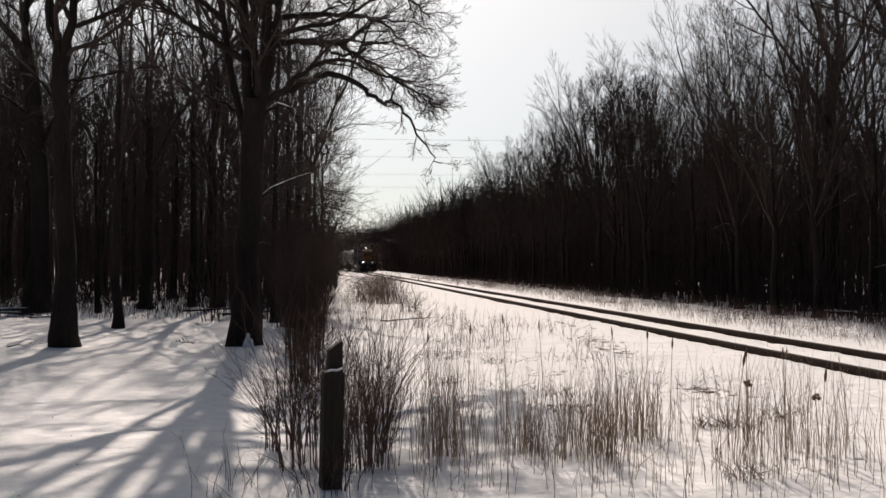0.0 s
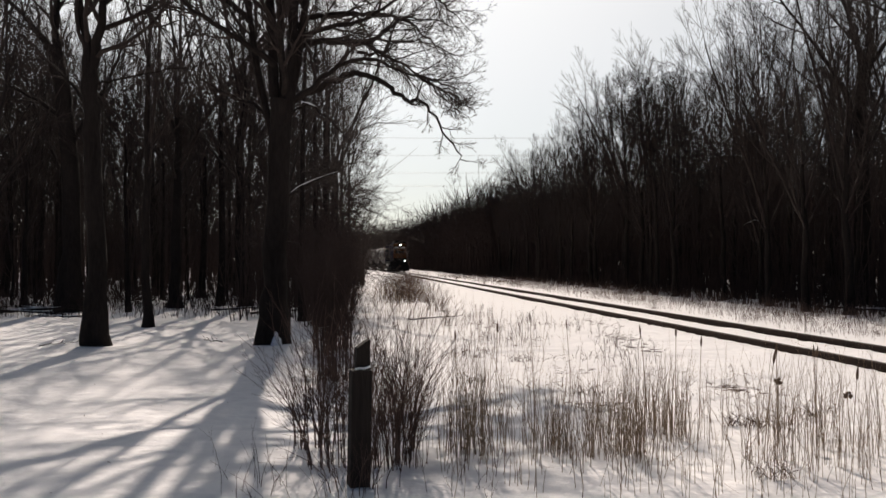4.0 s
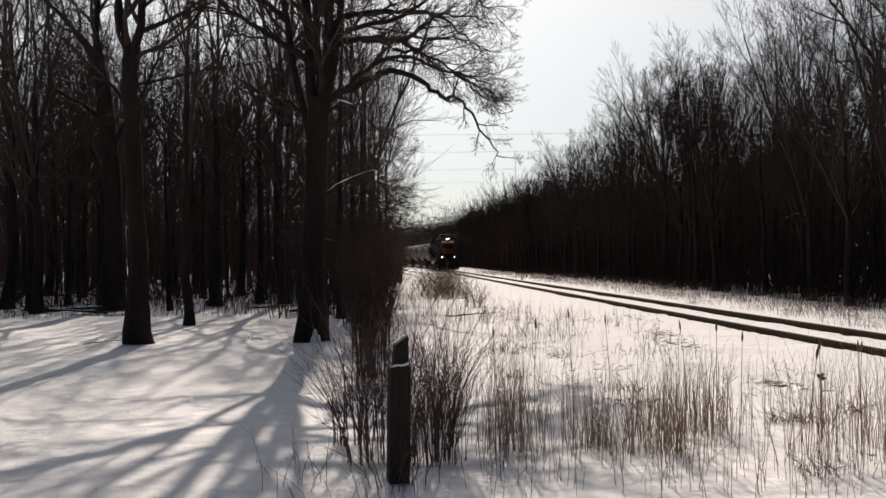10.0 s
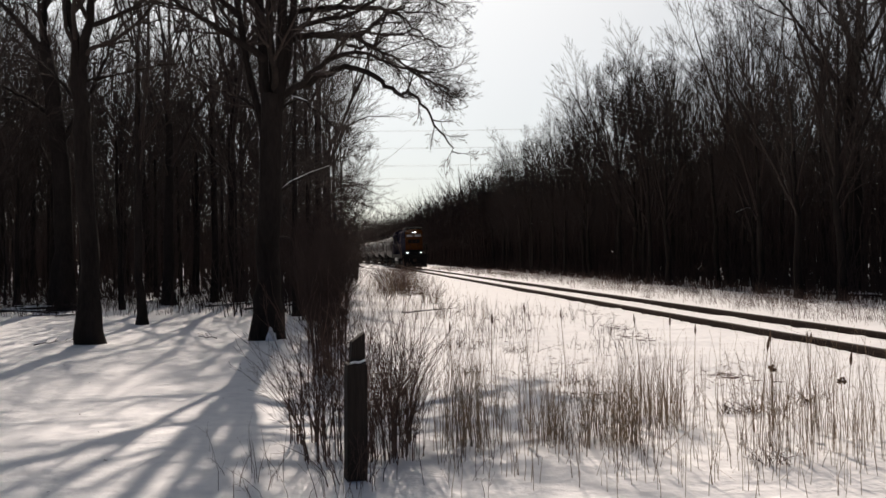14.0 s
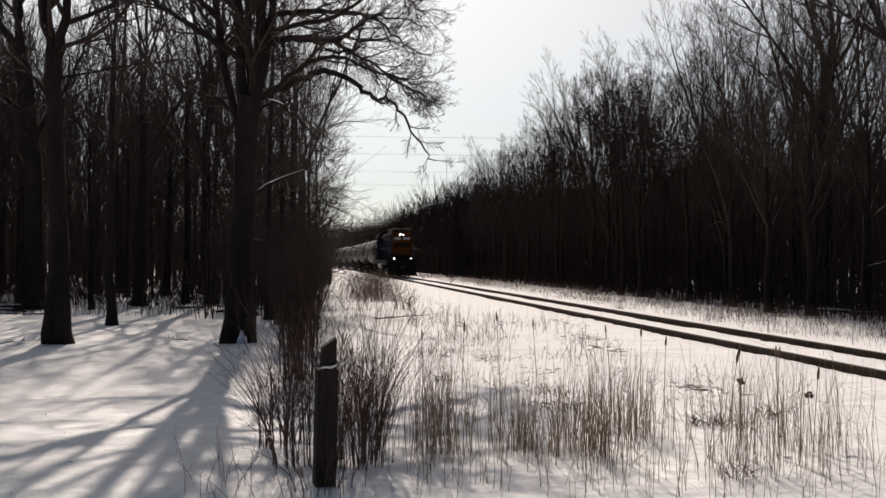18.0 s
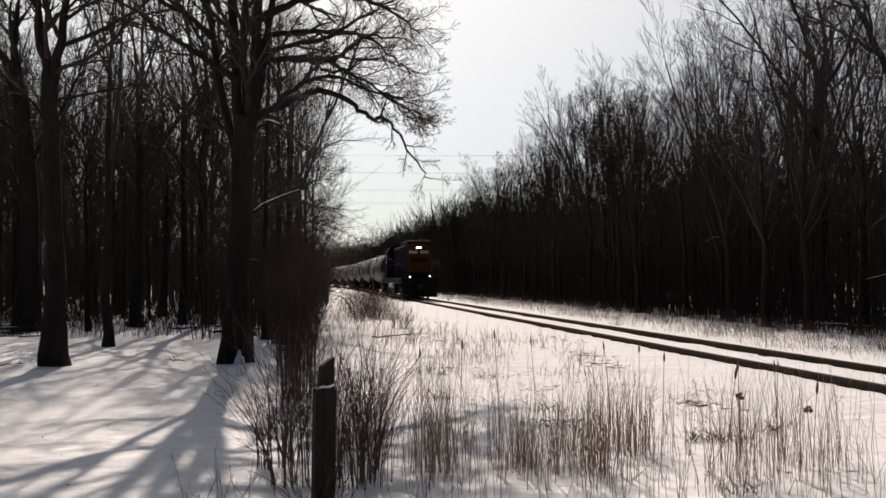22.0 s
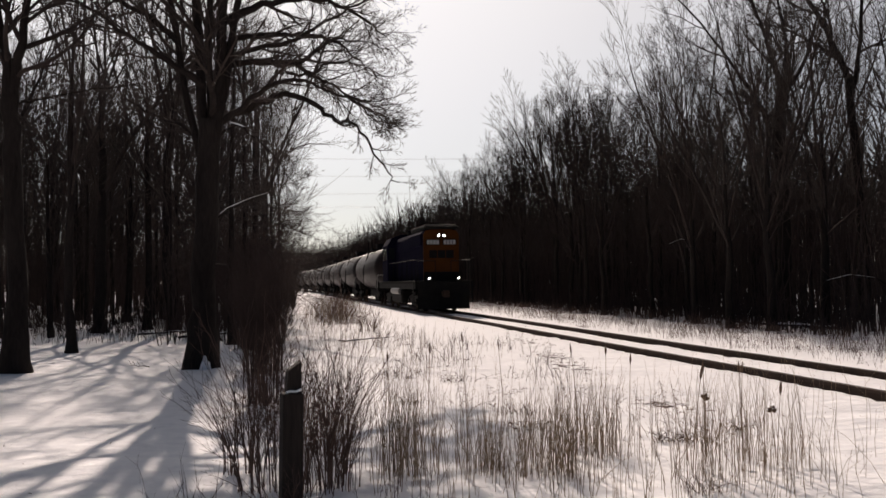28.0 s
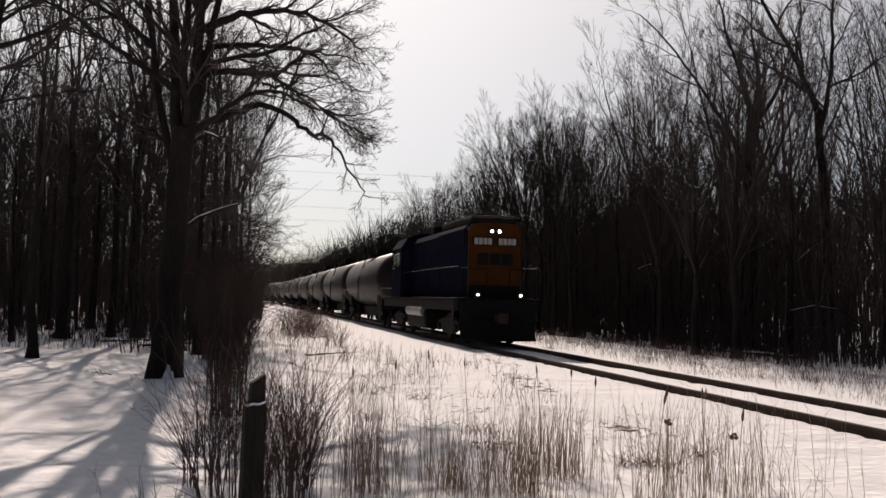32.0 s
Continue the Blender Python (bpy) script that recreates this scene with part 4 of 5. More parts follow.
def make_post():
    post = tagged(new("wooden_post"), "weathered square wooden post, split at the top, snow on its ledge", "post")
    bm = boxed(-0.075, 0.075, -0.07, 0.07, -0.15, 0.86, bevel=0.012)
    part("shaft", bm, POSTWOOD, post)
    bm = profile_along(bmesh.new(), [(-0.04, 0.85), (0.07, 0.85), (0.066, 1.085), (0.04, 1.07), (-0.03, 1.02)], -0.02, 0.068)
    bmesh.ops.bevel(bm, geom=bm.edges[:], offset=0.006, segments=1, affect="EDGES")
    part("split_top", bm, POSTWOOD, post)
    bm = bmesh.new()
    bent_rod(bm, [(-0.05, -0.045, 0.866), (-0.02, -0.04, 0.874), (0.02, -0.045, 0.87), (0.06, -0.035, 0.885)], 0.009, 7)
    part("snow_strip", bm, SNOW, post, "thin strip of white snow")
    post.matrix_world = pose(-0.045, 7.1, 0, 1, 1.0, 12)
    return post


make_post()


# ---- cattails, weeds, fallen wood ----
def cattail(x, y, h, seed):
    rg = np.random.default_rng(seed)
    thing = tagged(new("cattail"), "dry cattail with a dark seed head on a thin stalk", "cattail", "cattails in the snow")
    lean = rg.normal(0, 0.06, 2)
    f = np.linspace(0, 1, 6)[:, None]
    pts = np.concatenate([lean * h * f ** 1.5, h * f], 1)
    t = Tubes()
    t.add(pts - np.array((0, 0, 0.04)), 0.0045 * np.linspace(1, 0.6, 6), 5)
    t.object("stalk", STRAW, thing)
    t = Tubes()
    top = pts[-1] - np.array((0, 0, 0.04))
    way = (pts[-1] - pts[-2]) / np.linalg.norm(pts[-1] - pts[-2])
    q = np.linspace(-0.3, 0.7, 7)[:, None] * 0.12
    t.add(top + way * q, np.array((0.003, 0.008, 0.011, 0.012, 0.009, 0.006, 0.002)) * rg.uniform(0.7, 1.15), 7)
    t.object("seed_head", HEAD, thing)
    thing.matrix_world = pose(x, y, ground_z(x, y), 0, 0, rg.uniform(0, 360))
    return thing


for i, (x, y, h) in enumerate(((0.96, 10, 0.88), (1.37, 10, 0.95), (1.78, 10, 1.06), (2.99, 10, 0.9), (3.3, 10, 0.9), (3.56, 10, 0.8), (3.2, 7.5, 0.86), (3.62, 8.2, 0.86), (3.98, 8.2, 0.85), (4.1, 7.8, 0.68), (2.5, 11.5, 0.9), (4.6, 9.5, 0.75))):
    cattail(x, y, h, 70 + i)


def weed(x, y, h, seed, heads):
    """A dead flower: a stalk that forks, with dark clumped heads."""
    rg = np.random.default_rng(seed)
    thing = tagged(new("weed"), "dead brown weed with dark clumped flower heads", "weed")
    t = Tubes()
    f = np.linspace(0, 1, 6)[:, None]
    pts = np.concatenate([rg.normal(0, 0.04, 2) * h * f, h * f - 0.04], 1)
    t.add(pts, 0.005 * np.linspace(1, 0.6, 6), 5)
    tips = [pts[-1]]
    for _ in range(heads - 1):
        at = pts[5]
        tip = at + np.array((*rg.normal(0, 0.022, 2), rg.uniform(-0.03, 0.03)))
        t.add(np.stack([at, (at + tip) / 2 + np.array((0, 0, 0.015)), tip]), np.array((0.003, 0.0025, 0.002)), 4)
        tips.append(tip)
    t.object("stalk", STRAW, thing)
    for tip in tips:
        bm = bmesh.new()
        bmesh.ops.create_icosphere(bm, subdivisions=2, radius=0.013 * rg.uniform(0.7, 1.3), matrix=Matrix.Translation(tip))
        for v in bm.verts:
            v.co += (v.co - Vector(tip)) * rg.uniform(-0.4, 0.5)
        part("flower_head", bm, HEAD, thing)
    thing.matrix_world = pose(x, y, ground_z(x, y))
    return thing


def feathery_weed(x, y, h, seed):
    """A dead weed whose thin stalk bears many short level dry leaves."""
    rg = np.random.default_rng(seed)
    thing = tagged(new("weed"), "pale dry weed with short feathery level leaves", "weed")
    f = np.linspace(0, 1, 8)[:, None]
    pts = np.concatenate([rg.normal(0, 0.1, 2) * h * f ** 1.5, h * f - 0.04], 1)
    t = Tubes()
    t.add(pts, 0.004 * np.linspace(1, 0.5, 8), 5)
    t.object("stalk", STRAW, thing)
    for k in range(18):
        g = 0.35 + 0.65 * k / 18
        at = np.array([np.interp(g, f[:, 0], pts[:, i]) for i in range(3)])
        a, ln = k * 2.4, rg.uniform(0.025, 0.065) * (1.3 - 0.6 * g)
        way = np.array((math.cos(a), math.sin(a), rg.uniform(-0.2, 0.35)))
        q = np.linspace(0, 1, 4)[:, None]
        leaf = Tubes()
        leaf.add(at + way * ln * q - UP * 0.03 * q ** 2, np.array((0.001, 0.0024, 0.0022, 0.0006)), 4)
        leaf.object("leaf", CANE, thing)
    thing.matrix_world = pose(x, y, ground_z(x, y))
    return thing


for i, (x, y, h) in enumerate(((3.98, 9.9, 0.6), (4.25, 10.3, 0.55), (3.2, 9.4, 0.5), (1.9, 10.9, 0.5), (2.35, 10.4, 0.45))):
    feathery_weed(x, y, h, 140 + i)
weed(3.72, 8.4, 0.58, 91, 9)
weed(4.35, 8.3, 0.5, 92, 6)


def fallen_branch(x, y, length, turn, r, seed, snow=True):
    rg = np.random.default_rng(seed)
    thing = tagged(new("fallen_branch"), "broken dark branch lying on the snow" if not snow else "broken dark branch with a line of snow on it", "branch")
    f = np.linspace(0, 1, 8)[:, None]
    pts = np.concatenate([length * f, rg.normal(0, 0.03, (8, 1)) * length, 0.02 + 0.22 * f * length * 0.25 + rg.normal(0, 0.01, (8, 1))], 1)
    t = Tubes()
    t.add(pts, r * np.linspace(1, 0.4, 8), 7)
    for _ in range(7):
        at = pts[rg.integers(2, 8)]
        t.add(np.stack([at, at + rg.normal(0, 0.12, 3) * length * 0.5 + np.array((0.1, 0, 0.08))]), np.array((r * 0.4, r * 0.15)), 4)
    t.object("wood", BARK, thing)
    if snow:
        t = Tubes()
        t.add(pts[1:6] + np.array((0, 0, r * 0.75)), r * np.array((0.2, 0.6, 0.7, 0.6, 0.15)), 6)
        t.object("snow_strip", SNOW, thing, "white snow lying along the wood")
    thing.matrix_world = pose(x, y, 0, 0, 0, turn)
    return thing


for i, (x, y, ln, turn, r) in enumerate(((1.2, 27.0, 1.6, 8, 0.018), (-9.5, 31.5, 3.0, 160, 0.035), (-8.3, 29.8, 1.6, 200, 0.022), (-3.6, 31.0, 2.4, 10, 0.04), (-12.5, 33.0, 3.0, 30, 0.035), (-2.9, 20.1, 0.5, 150, 0.012), (-6.4, 19.6, 0.7, 30, 0.012), (-12.6, 33.0, 4.0, -15, 0.06), (-9.8, 34.2, 3.0, 172, 0.03), (-5.2, 33.4, 2.6, 8, 0.03), (17.0, 27.5, 3.5, 150, 0.05), (16.4, 36, 3.0, 20, 0.05))):
    fallen_branch(x, y, ln, turn, r, 110 + i, i not in (5, 6))


def leaning_branch(x, y, z, reach, seed):
    """A broken pole that leans among the trees, its level end capped with snow."""
    rg = np.random.default_rng(seed)
    thing = tagged(new("leaning_branch"), "broken leaning branch with snow on its level end", "branch")
    pts = np.array([(-0.8 * reach, 0, z - 0.2), (0, 0, z), (0.9 * reach, 0, z - 0.12), (1.6 * reach, 0, z * 0.66), (2.0 * reach, 0.1, z * 0.3), (2.2 * reach, 0.1, -0.05)]) + rg.normal(0, 0.02, (6, 3))
    t = Tubes()
    t.add(pts, np.array((0.008, 0.014, 0.02, 0.028, 0.034, 0.04)), 7)
    for _ in range(6):
        at = pts[rg.integers(0, 4)]
        t.add(np.stack([at, at + rg.normal(0, 0.35, 3) * reach]), np.array((0.01, 0.004)), 4)
    t.object("wood", BARK, thing)
    t = Tubes()
    t.add(pts[:3] + np.array((0, 0, 0.018)), np.array((0.004, 0.009, 0.003)), 6)
    t.object("snow_strip", SNOW, thing, "white snow on the wood")
    thing.matrix_world = pose(x, y, 0)
    return thing


leaning_branch(16.2, 85.0, 4.3, 1.1, 131)
leaning_branch(15.9, 38.0, 3.3, 0.6, 132)
leaning_branch(16.7, 27.0, 1.7, 1.0, 134)


# ---- power line far beyond the woods ----
def power_line():
    for i, (x, top) in enumerate(((-48, 33), (75, 33))):
        mast = tagged(new("power_pole"), "tall slim steel power pole standing in far woods", "power pole", "power poles")
        part("mast", drum(bmesh.new(), (0, 0, top / 2), (0, 0, 1), 0.32, top, 14, 0.16), STEEL, mast)
        for z in (20.0, 23.0, 27.0, 31.0):
            part("crossarm", boxed(-0.1, 0.1, -2.2, 2.2, z - 0.08, z + 0.08, bevel=0.02), STEEL, mast)
        mast.matrix_world = pose(x, 220, 0)
    for z in (20.0, 23.0, 27.0, 31.0):
        for side in (-2.0, 2.0):
            f = np.linspace(0, 1, 25)[:, None]
            pts = np.concatenate([-48 + 123 * f, np.full((25, 1), 220 + side), z + side * 0.15 - 4 * 1.0 * f * (1 - f)], 1)
            t = Tubes()
            t.add(pts, np.full(25, 0.016), 5)
            tagged(t.object("power_cable", CABLE), "thin grey power cable strung across the gap", "cable", "power cables")


power_line()


# ---- the train ----
def make_bogie(parent, y, wheel_r=0.5, base=2.6):
    """A two-axle bogie: side frames, bolster and two wheelsets. Returns the wheelsets."""
    bm = bmesh.new()
    for s in (-1, 1):
        profile = [(y - base / 2 - 0.35, 0.42), (y - base / 2 + 0.35, 0.42), (y - 0.5, 0.28), (y + 0.5, 0.28), (y + base / 2 - 0.35, 0.42), (y + base / 2 + 0.35, 0.42), (y + base / 2 + 0.3, 0.72), (y + 0.4, 0.86), (y - 0.4, 0.86), (y - base / 2 - 0.3, 0.72)]
        n = len(profile)
        a = [bm.verts.new((s * 0.98, v, z)) for v, z in profile]
        b = [bm.verts.new((s * 1.16, v, z)) for v, z in profile]
        bm.faces.new(a), bm.faces.new(b[::-1])
        for i in range(n):
            bm.faces.new((a[i], b[i], b[(i + 1) % n], a[(i + 1) % n]))
        for q in (-1, 1):
            drum(bm, (s * 1.18, y + q * base / 2, wheel_r), (1, 0, 0), 0.14, 0.12, 12)
        for q in (-0.22, 0, 0.22):
            drum(bm, (s * 1.06, y + q, 0.56), (0, 0, 1), 0.09, 0.44, 10)
    box(bm, -1.1, 1.1, y - 0.22, y + 0.22, 0.55, 0.95)
    bmesh.ops.recalc_face_normals(bm, faces=bm.faces[:])
    bogie = part("bogie", bm, BLACK, parent)
    made = []
    for q in (-1, 1):
        bm = bmesh.new()
        drum(bm, (0, 0, 0), (1, 0, 0), 0.085, 1.9, 12)
        for s in (-1, 1):
            drum(bm, (s * 0.755, 0, 0), (1, 0, 0), wheel_r, 0.13, 32)
            drum(bm, (s * 0.70, 0, 0), (1, 0, 0), wheel_r + 0.028, 0.03, 32)
            drum(bm, (s * 0.83, 0, 0), (1, 0, 0), wheel_r * 0.35, 0.05, 16)
        ws = part("wheelset", bm, RUST, bogie)
        ws.location = (0, y + q * base / 2, wheel_r)
        made.append((ws, y + q * base / 2, wheel_r))
    return made


def make_locomotive():
    loco = tagged(new("locomotive"), "dark blue diesel locomotive, yellow hood end leading, headlights lit", "locomotive")
    part("underframe", boxed(-1.4, 1.4, 1.1, 17.4, 1.12, 1.5, bevel=0.03), BLACK, loco)
    part("walkway", boxed(-1.45, 1.45, 1.05, 17.45, 1.504, 1.56, bevel=0.01), BLACK, loco)
    bm = bmesh.new()
    box(bm, -1.32, 1.32, 1.0, 1.08, 0.75, 1.5, 0.02)
    part("pilot_plate", bm, BLACK, loco)
    bm = bmesh.new()
    pts = [(-1.3, 1.06), (-0.85, 0.86), (-0.3, 0.74), (0.3, 0.74), (0.85, 0.86), (1.3, 1.06)]
    lo = [bm.verts.new((x, y - 0.12, 0.13)) for x, y in pts]
    hi = [bm.verts.new((x, y + 0.1, 0.8)) for x, y in pts]
    lo2 = [bm.verts.new((x, y - 0.05, 0.13)) for x, y in pts]
    hi2 = [bm.verts.new((x, y + 0.16, 0.8)) for x, y in pts]
    for i in range(5):
        bm.faces.new((lo[i], lo[i + 1], hi[i + 1], hi[i]))
        bm.faces.new((hi2[i], hi2[i + 1], lo2[i + 1], lo2[i]))
        bm.faces.new((hi[i], hi[i + 1], hi2[i + 1], hi2[i]))
        bm.faces.new((lo2[i], lo2[i + 1], lo[i + 1], lo[i]))
    part("snowplough", bm, BLACK, loco)
    bm = bmesh.new()
    box(bm, -0.14, 0.14, 0.35, 1.05, 0.78, 1.0, 0.03)
    box(bm, -0.16, 0.16, 0.3, 0.47, 0.72, 1.06, 0.04)
    part("coupler", bm, RUST, loco)
    hood = [(-0.93, 1.56), (0.93, 1.56), (0.93, 3.92), (0.80, 4.14), (0.5, 4.2), (-0.5, 4.2), (-0.80, 4.14), (-0.93, 3.92)]
    part("long_hood", profile_along(bmesh.new(), hood, 1.75, 12.2), BLUE, loco)
    # the end's backlit shade comes from the darkened yellow
    part("hood_end", profile_along(bmesh.new(), [(x * 0.985, 1.56 + (z - 1.56) * 0.985) for x, z in hood], 1.62, 1.746), YELLOW, loco, "yellow hood end, shade put into its paint")
    bm = bmesh.new()
    for x in (-0.13, 0.13):
        drum(bm, (x, 1.6, 3.85), (0, 1, 0), 0.125, 0.09, 20)
    part("headlight_housing", bm, BLACK, loco)
    for x in (-0.13, 0.13):
        part("headlight", drum(bmesh.new(), (x, 1.55, 3.85), (0, 1, 0), 0.042, 0.03, 20), LAMP, loco, "lit headlight")
    for x in (-0.43, 0.43):
        board = part("number_board", boxed(x - 0.36, x + 0.36, 1.56, 1.616, 3.37, 3.64, bevel=0.01), BLACK, loco)
        bm = bmesh.new()
        for i in range(4):
            box(bm, x - 0.31 + i * 0.16, x - 0.18 + i * 0.16, 1.545, 1.557, 3.395, 3.615)
        part("number_bar", bm, WHITE, board, "pale bars")
    bm = bmesh.new()
    for a, b in ((-0.62, -0.22), (-0.18, 0.2), (0.24, 0.64)):
        box(bm, a, b, 1.606, 1.618, 2.7, 3.1, 0.0)
    part("emblem", bm, BLACK, loco, "dark block emblem")
    part("lower_panel", boxed(-0.9, 0.9, 1.6, 1.6155, 1.565, 2.0, bevel=0.004), BLACK, loco, "grimy black panel below the yellow")
    part("roof_cap", boxed(-0.88, 0.88, 1.5, 2.6, 4.205, 4.33, bevel=0.03), BLACK, loco)
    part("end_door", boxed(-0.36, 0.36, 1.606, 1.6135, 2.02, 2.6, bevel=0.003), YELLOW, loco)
    for x in (-0.75, 0.75):
        lamp = part("ditch_light", drum(bmesh.new(), (x, 1.02, 1.66), (0, 1, 0), 0.11, 0.16, 16), BLACK, loco)
        part("lens", drum(bmesh.new(), (x, 0.93, 1.66), (0, 1, 0), 0.034, 0.03, 16), LAMP, lamp, "lit lens")
    # roof gear
    part("fan_housing", boxed(-0.82, 0.82, 1.75, 6.6, 4.16, 4.42, bevel=0.06), BLACK, loco)
    for y in (2.9, 4.35, 5.8, 9.4):
        bm = bmesh.new()
        drum(bm, (0, y, 4.36), (0, 0, 1), 0.62, 0.26, 28)
        drum(bm, (0, y, 4.5), (0, 0, 1), 0.5, 0.04, 28)
        part("roof_fan", bm, BLACK, loco)
    for s in (-1, 1):
        bm = bmesh.new()
        profile_along(bm, [(s * 0.935, 3.3), (s * 0.99, 3.4), (s * 0.99, 3.95), (s * 0.82, 4.12), (s * 0.80, 3.9)], 2.1, 6.4)
        part("radiator", bm, BLUE, loco)
        for i in range(10):
            y = 6.6 + i * 0.56
            part("hood_door", boxed(s * 0.931, s * 0.945, y, y + 0.5, 1.7, 3.3) if s > 0 else boxed(-0.945, -0.931, y, y + 0.5, 1.7, 3.3), BLUE, loco)
    part("exhaust_stack", boxed(-0.35, 0.35, 7.3, 7.9, 4.13, 4.46, bevel=0.05), BLACK, loco)
    part("horn", drum(bmesh.new(), (0, 11.6, 4.3), (0, 1, 0), 0.09, 0.6, 12, 0.03), STEEL, loco)
    cab = [(-1.48, 1.56), (1.48, 1.56), (1.48, 3.75), (1.2, 4.2), (0.6, 4.42), (-0.6, 4.42), (-1.2, 4.2), (-1.48, 3.75)]
    cab_ob = part("cab", profile_along(bmesh.new(), cab, 12.2, 14.7), BLUE, loco)
    for s in (-1, 1):
        for a, b in ((12.5, 13.35), (13.5, 14.35)):
            x0, x1 = sorted((s * 1.475, s * 1.492))
            part("cab_window", boxed(x0, x1, a, b, 2.85, 3.55, bevel=0.005), GLASS, cab_ob, "dark glass")
        part("end_window", boxed(s * 1.2 - 0.17, s * 1.2 + 0.17, 12.18, 12.205, 2.9, 3.6), GLASS, cab_ob)
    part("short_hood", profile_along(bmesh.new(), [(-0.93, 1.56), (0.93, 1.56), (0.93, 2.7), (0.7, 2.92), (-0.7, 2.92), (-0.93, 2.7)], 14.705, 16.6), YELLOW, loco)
    part("fuel_tank", boxed(-1.35, 1.35, 6.9, 11.1, 0.32, 1.1, bevel=0.16), BLACK, loco)
    for s in (-1, 1):
        part("air_tank", drum(bmesh.new(), (s * 1.3, 9.0, 1.0), (0, 1, 0), 0.2, 3.4, 16), STEEL, loco, "pale steel cylinder")
        bm = bmesh.new()
        bent_rod(bm, [(s * 1.4, 1.12, 1.56), (s * 1.4, 1.12, 2.6), (s * 1.4, 2.4, 2.62), (s * 1.4, 12.0, 2.62)], 0.014)
        for y in (2.4, 4.3, 6.2, 8.1, 10.0, 11.9):
            rod(bm, (s * 1.4, y, 1.55), (s * 1.4, y, 2.62), 0.018)
        part("handrail", bm, BLACK, loco)
        bm = bmesh.new()
        for z in (0.45, 0.8, 1.15):
            box(bm, min(s * 1.05, s * 1.5), max(s * 1.05, s * 1.5), 1.12, 1.45, z, z + 0.04)
        for x in (1.05, 1.5):
            box(bm, min(s * x, s * (x + 0.03)), max(s * x, s * (x + 0.03)), 1.12, 1.45, 0.42, 1.5)
        part("step", bm, BLACK, loco)
    for s in (-1, 1):
        bm = bent_rod(bmesh.new(), [(s * 1.3, 1.12, 1.56), (s * 1.3, 1.12, 2.55), (s * 0.4, 1.12, 2.55), (s * 0.4, 1.12, 1.56)], 0.02)
        part("end_handrail", bm, BLACK, loco)
    return loco, make_bogie(loco, 3.6, 0.5, 2.75) + make_bogie(loco, 14.2, 0.5, 2.75)


CAR = 17.6


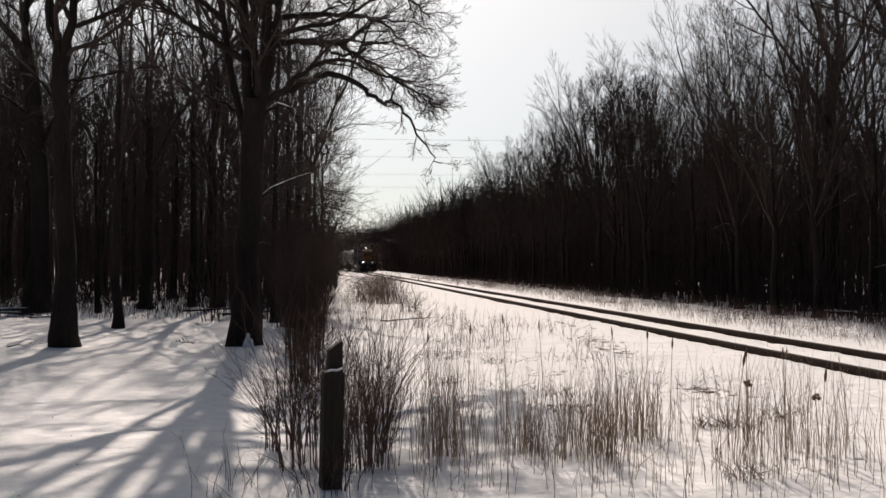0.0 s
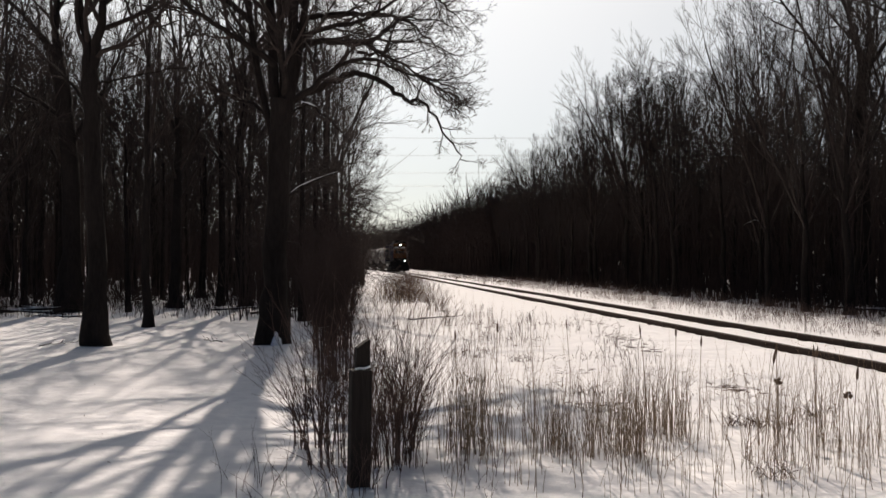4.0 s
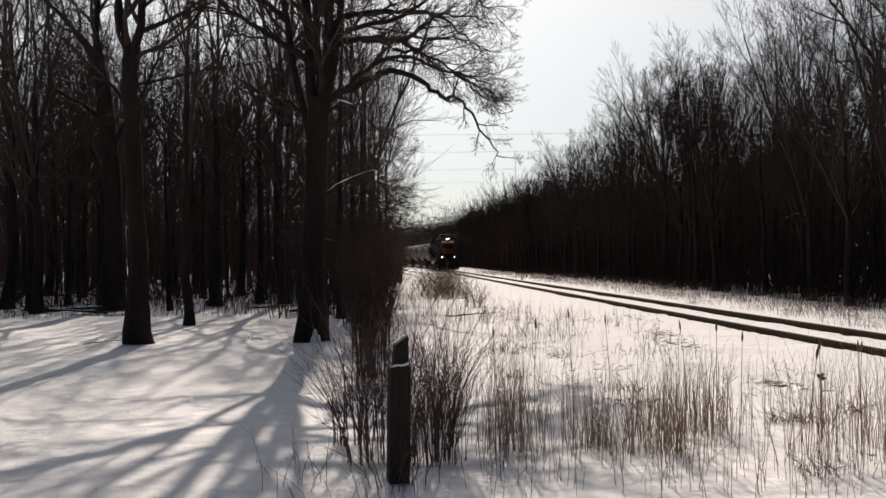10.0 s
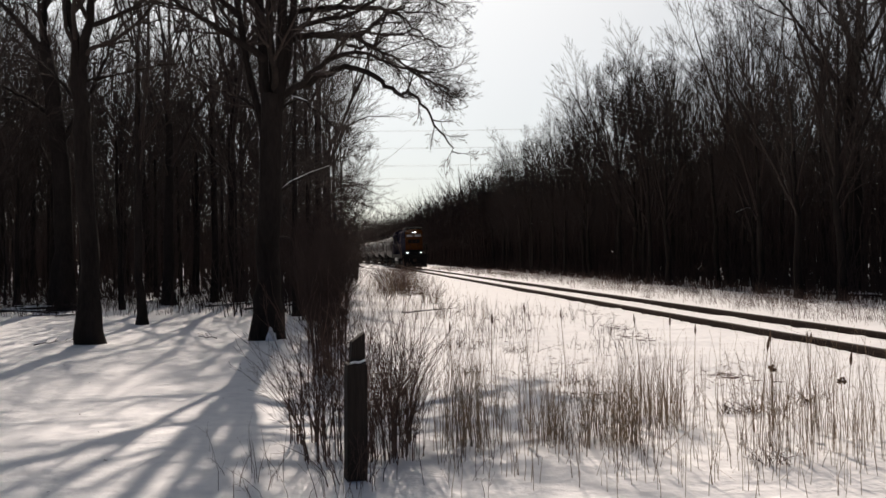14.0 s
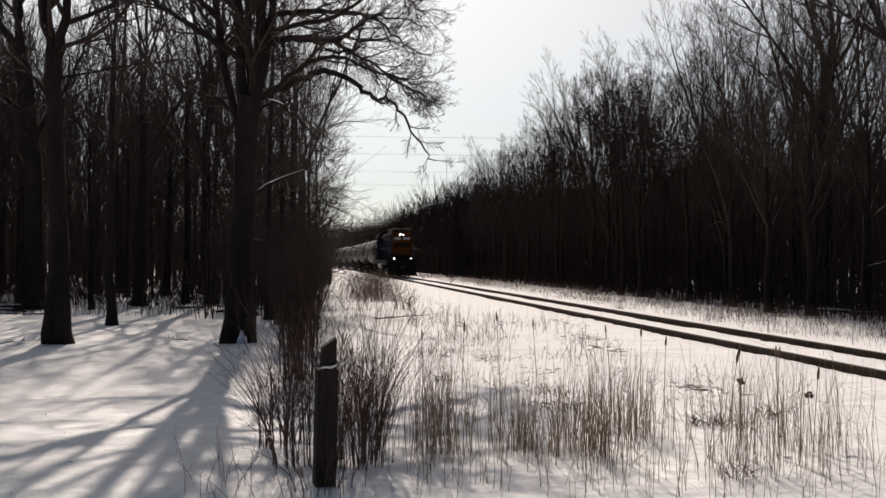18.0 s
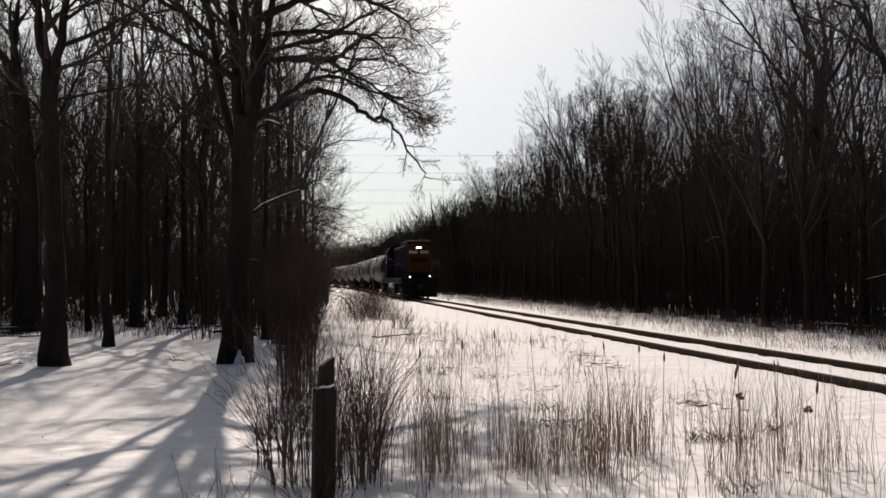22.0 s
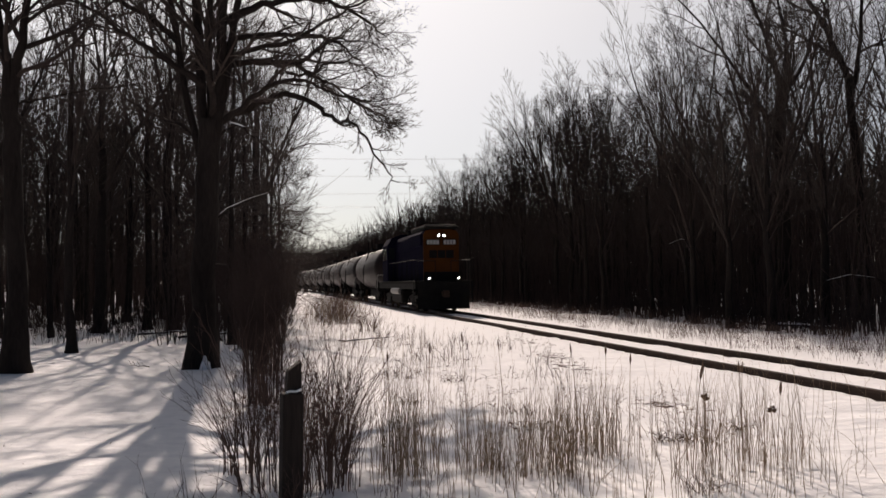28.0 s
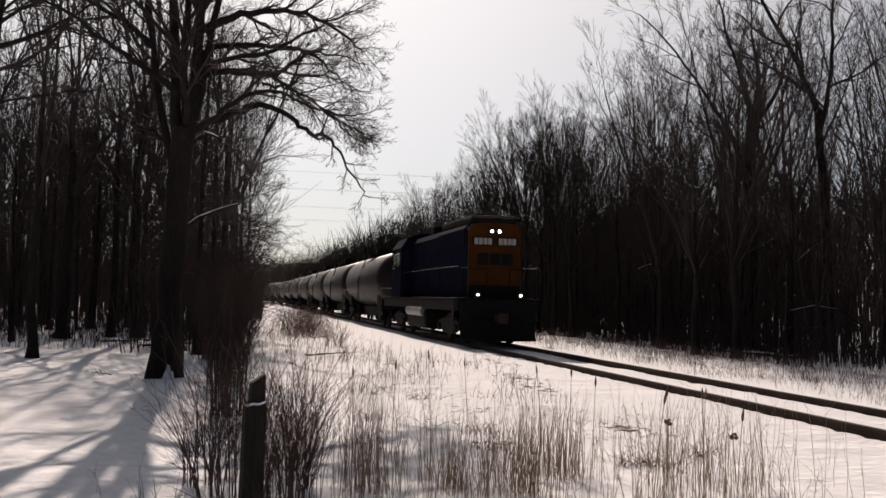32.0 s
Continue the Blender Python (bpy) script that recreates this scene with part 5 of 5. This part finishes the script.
def make_tank_car():
    car = tagged(new("tank_car"), "dark glossy railway tank car with a top hatch platform", "tank car", "tank cars of the train")
    bm = bmesh.new()
    rings = [(0.95, 0.02), (1.0, 0.5), (1.12, 0.95), (1.3, 1.25), (1.55, 1.43), (1.85, 1.5), (16.15, 1.5), (16.45, 1.43), (16.7, 1.25), (16.88, 0.95), (17.0, 0.5), (17.05, 0.02)]
    sides = 40
    loops = []
    for y, r in rings:
        loops.append([bm.verts.new((r * math.cos(a), y, 2.5 + r * math.sin(a))) for a in (i * 2 * math.pi / sides for i in range(sides))])
    for a, b in zip(loops, loops[1:]):
        for i in range(sides):
            bm.faces.new((a[i], b[i], b[(i + 1) % sides], a[(i + 1) % sides]))
    bm.faces.new(loops[0])
    bm.faces.new(loops[-1][::-1])
    bmesh.ops.recalc_face_normals(bm, faces=bm.faces[:])
    smooth(part("tank_shell", bm, TANK, car))
    for y in (1.9, 5.2, 8.9, 12.6, 16.05):
        bm = bmesh.new()
        drum(bm, (0, y, 2.5), (0, 1, 0), 1.507, 0.05, 40)
        part("seam_band", bm, TANK, car)
    for a, b in ((0.45, 4.3), (13.7, 17.55)):
        part("stub_sill", boxed(-0.35, 0.35, a, b, 0.75, 1.1, bevel=0.02), BLACK, car)
    for y in (2.6, 15.4):
        part("saddle", boxed(-1.25, 1.25, y - 0.5, y + 0.5, 1.0, 1.75, bevel=0.04), BLACK, car)
    for y in (0.45, 17.3):
        part("end_beam", boxed(-1.4, 1.4, y, y + 0.25, 0.9, 1.15, bevel=0.02), BLACK, car)
    # black box added to stand in for the darkness under the tank
    part("brake_gear", boxed(-0.55, 0.55, 4.6, 13.4, 0.42, 1.02, bevel=0.05), BLACK, car)
    bm = bmesh.new()
    drum(bm, (0, 9, 4.12), (0, 0, 1), 0.5, 0.5, 20)
    drum(bm, (0, 9, 4.4), (0, 0, 1), 0.55, 0.08, 20)
    part("hatch", bm, TANK, car)
    bm = bmesh.new()
    box(bm, -1.0, 1.0, 7.6, 10.4, 3.96, 4.02)
    for x in (-1.0, 1.0):
        bent_rod(bm, [(x, 7.6, 3.98), (x, 7.6, 4.75), (x, 10.4, 4.75), (x, 10.4, 3.98)], 0.02, 6)
    part("hatch_platform", bm, BLACK, car)
    for s in (-1, 1):
        bm = bmesh.new()
        for dy in (8.7, 9.3):
            bent_rod(bm, [(s * 1.5, dy, 0.7), (s * 1.56, dy, 2.5), (s * 1.05, dy, 4.0)], 0.02, 6)
        for i in range(9):
            rod(bm, (s * 1.54, 8.7, 0.8 + i * 0.24), (s * 1.54, 9.3, 0.8 + i * 0.24), 0.014, 6)
        part("ladder", bm, BLACK, car)
    for y in (0.5, 17.5):
        bm = bmesh.new()
        bent_rod(bm, [(-1.4, y, 1.15), (-1.4, y, 2.0), (1.4, y, 2.0), (1.4, y, 1.15)], 0.022, 6)
        part("end_rail", bm, STEEL, car)
        part("coupler", boxed(-0.14, 0.14, y - 0.5 if y < 9 else y, y if y < 9 else y + 0.5, 0.78, 1.02, bevel=0.03), RUST, car)
    return car, make_bogie(car, 2.6, 0.46, 1.75) + make_bogie(car, 15.4, 0.46, 1.75)


locomotive, loco_wheels = make_locomotive()
tank_cars = []
for i in range(9):
    tank_cars.append(make_tank_car() if i == 0 else (copy_thing(tank_cars[0][0], pose(0, 0, 0)), []))


def train_y(t):
    """How far ahead the locomotive's headlights are at t seconds."""
    return 151.5 - 3.35 * t - 0.012 * t * t


def on_line(front, y0, y1):
    """The pose on the line of a vehicle whose front is at y = front and whose bogies lie y0 and y1 behind it."""
    a, b = Vector((line_x(front + y0), front + y0, 0)), Vector((line_x(front + y1), front + y1, 0))
    way = (b - a).normalized()
    p = a - way * y0
    return Matrix.Translation((p.x, p.y, RAIL_TOP)) @ Matrix.Rotation(math.atan2(-way.x, way.y), 4, "Z")


def motions():
    times = [float(t) for t in range(33)]
    walk(locomotive, [(t, on_line(train_y(t) - 1.55, 3.6, 14.2)) for t in times])
    for i, (car, _) in enumerate(tank_cars):
        walk(car, [(t, on_line(train_y(t) - 1.55 + 18.0 + i * CAR, 2.6, 15.4)) for t in times])
    for ws, y, r in loco_wheels + tank_cars[0][1]:
        walk(ws, [(t * 0.15, pose(0, y, r, math.degrees((151.5 - train_y(t * 0.15)) / r))) for t in range(214)] + [(32.0, pose(0, y, r, math.degrees((151.5 - train_y(32.0)) / r)))])


motions()
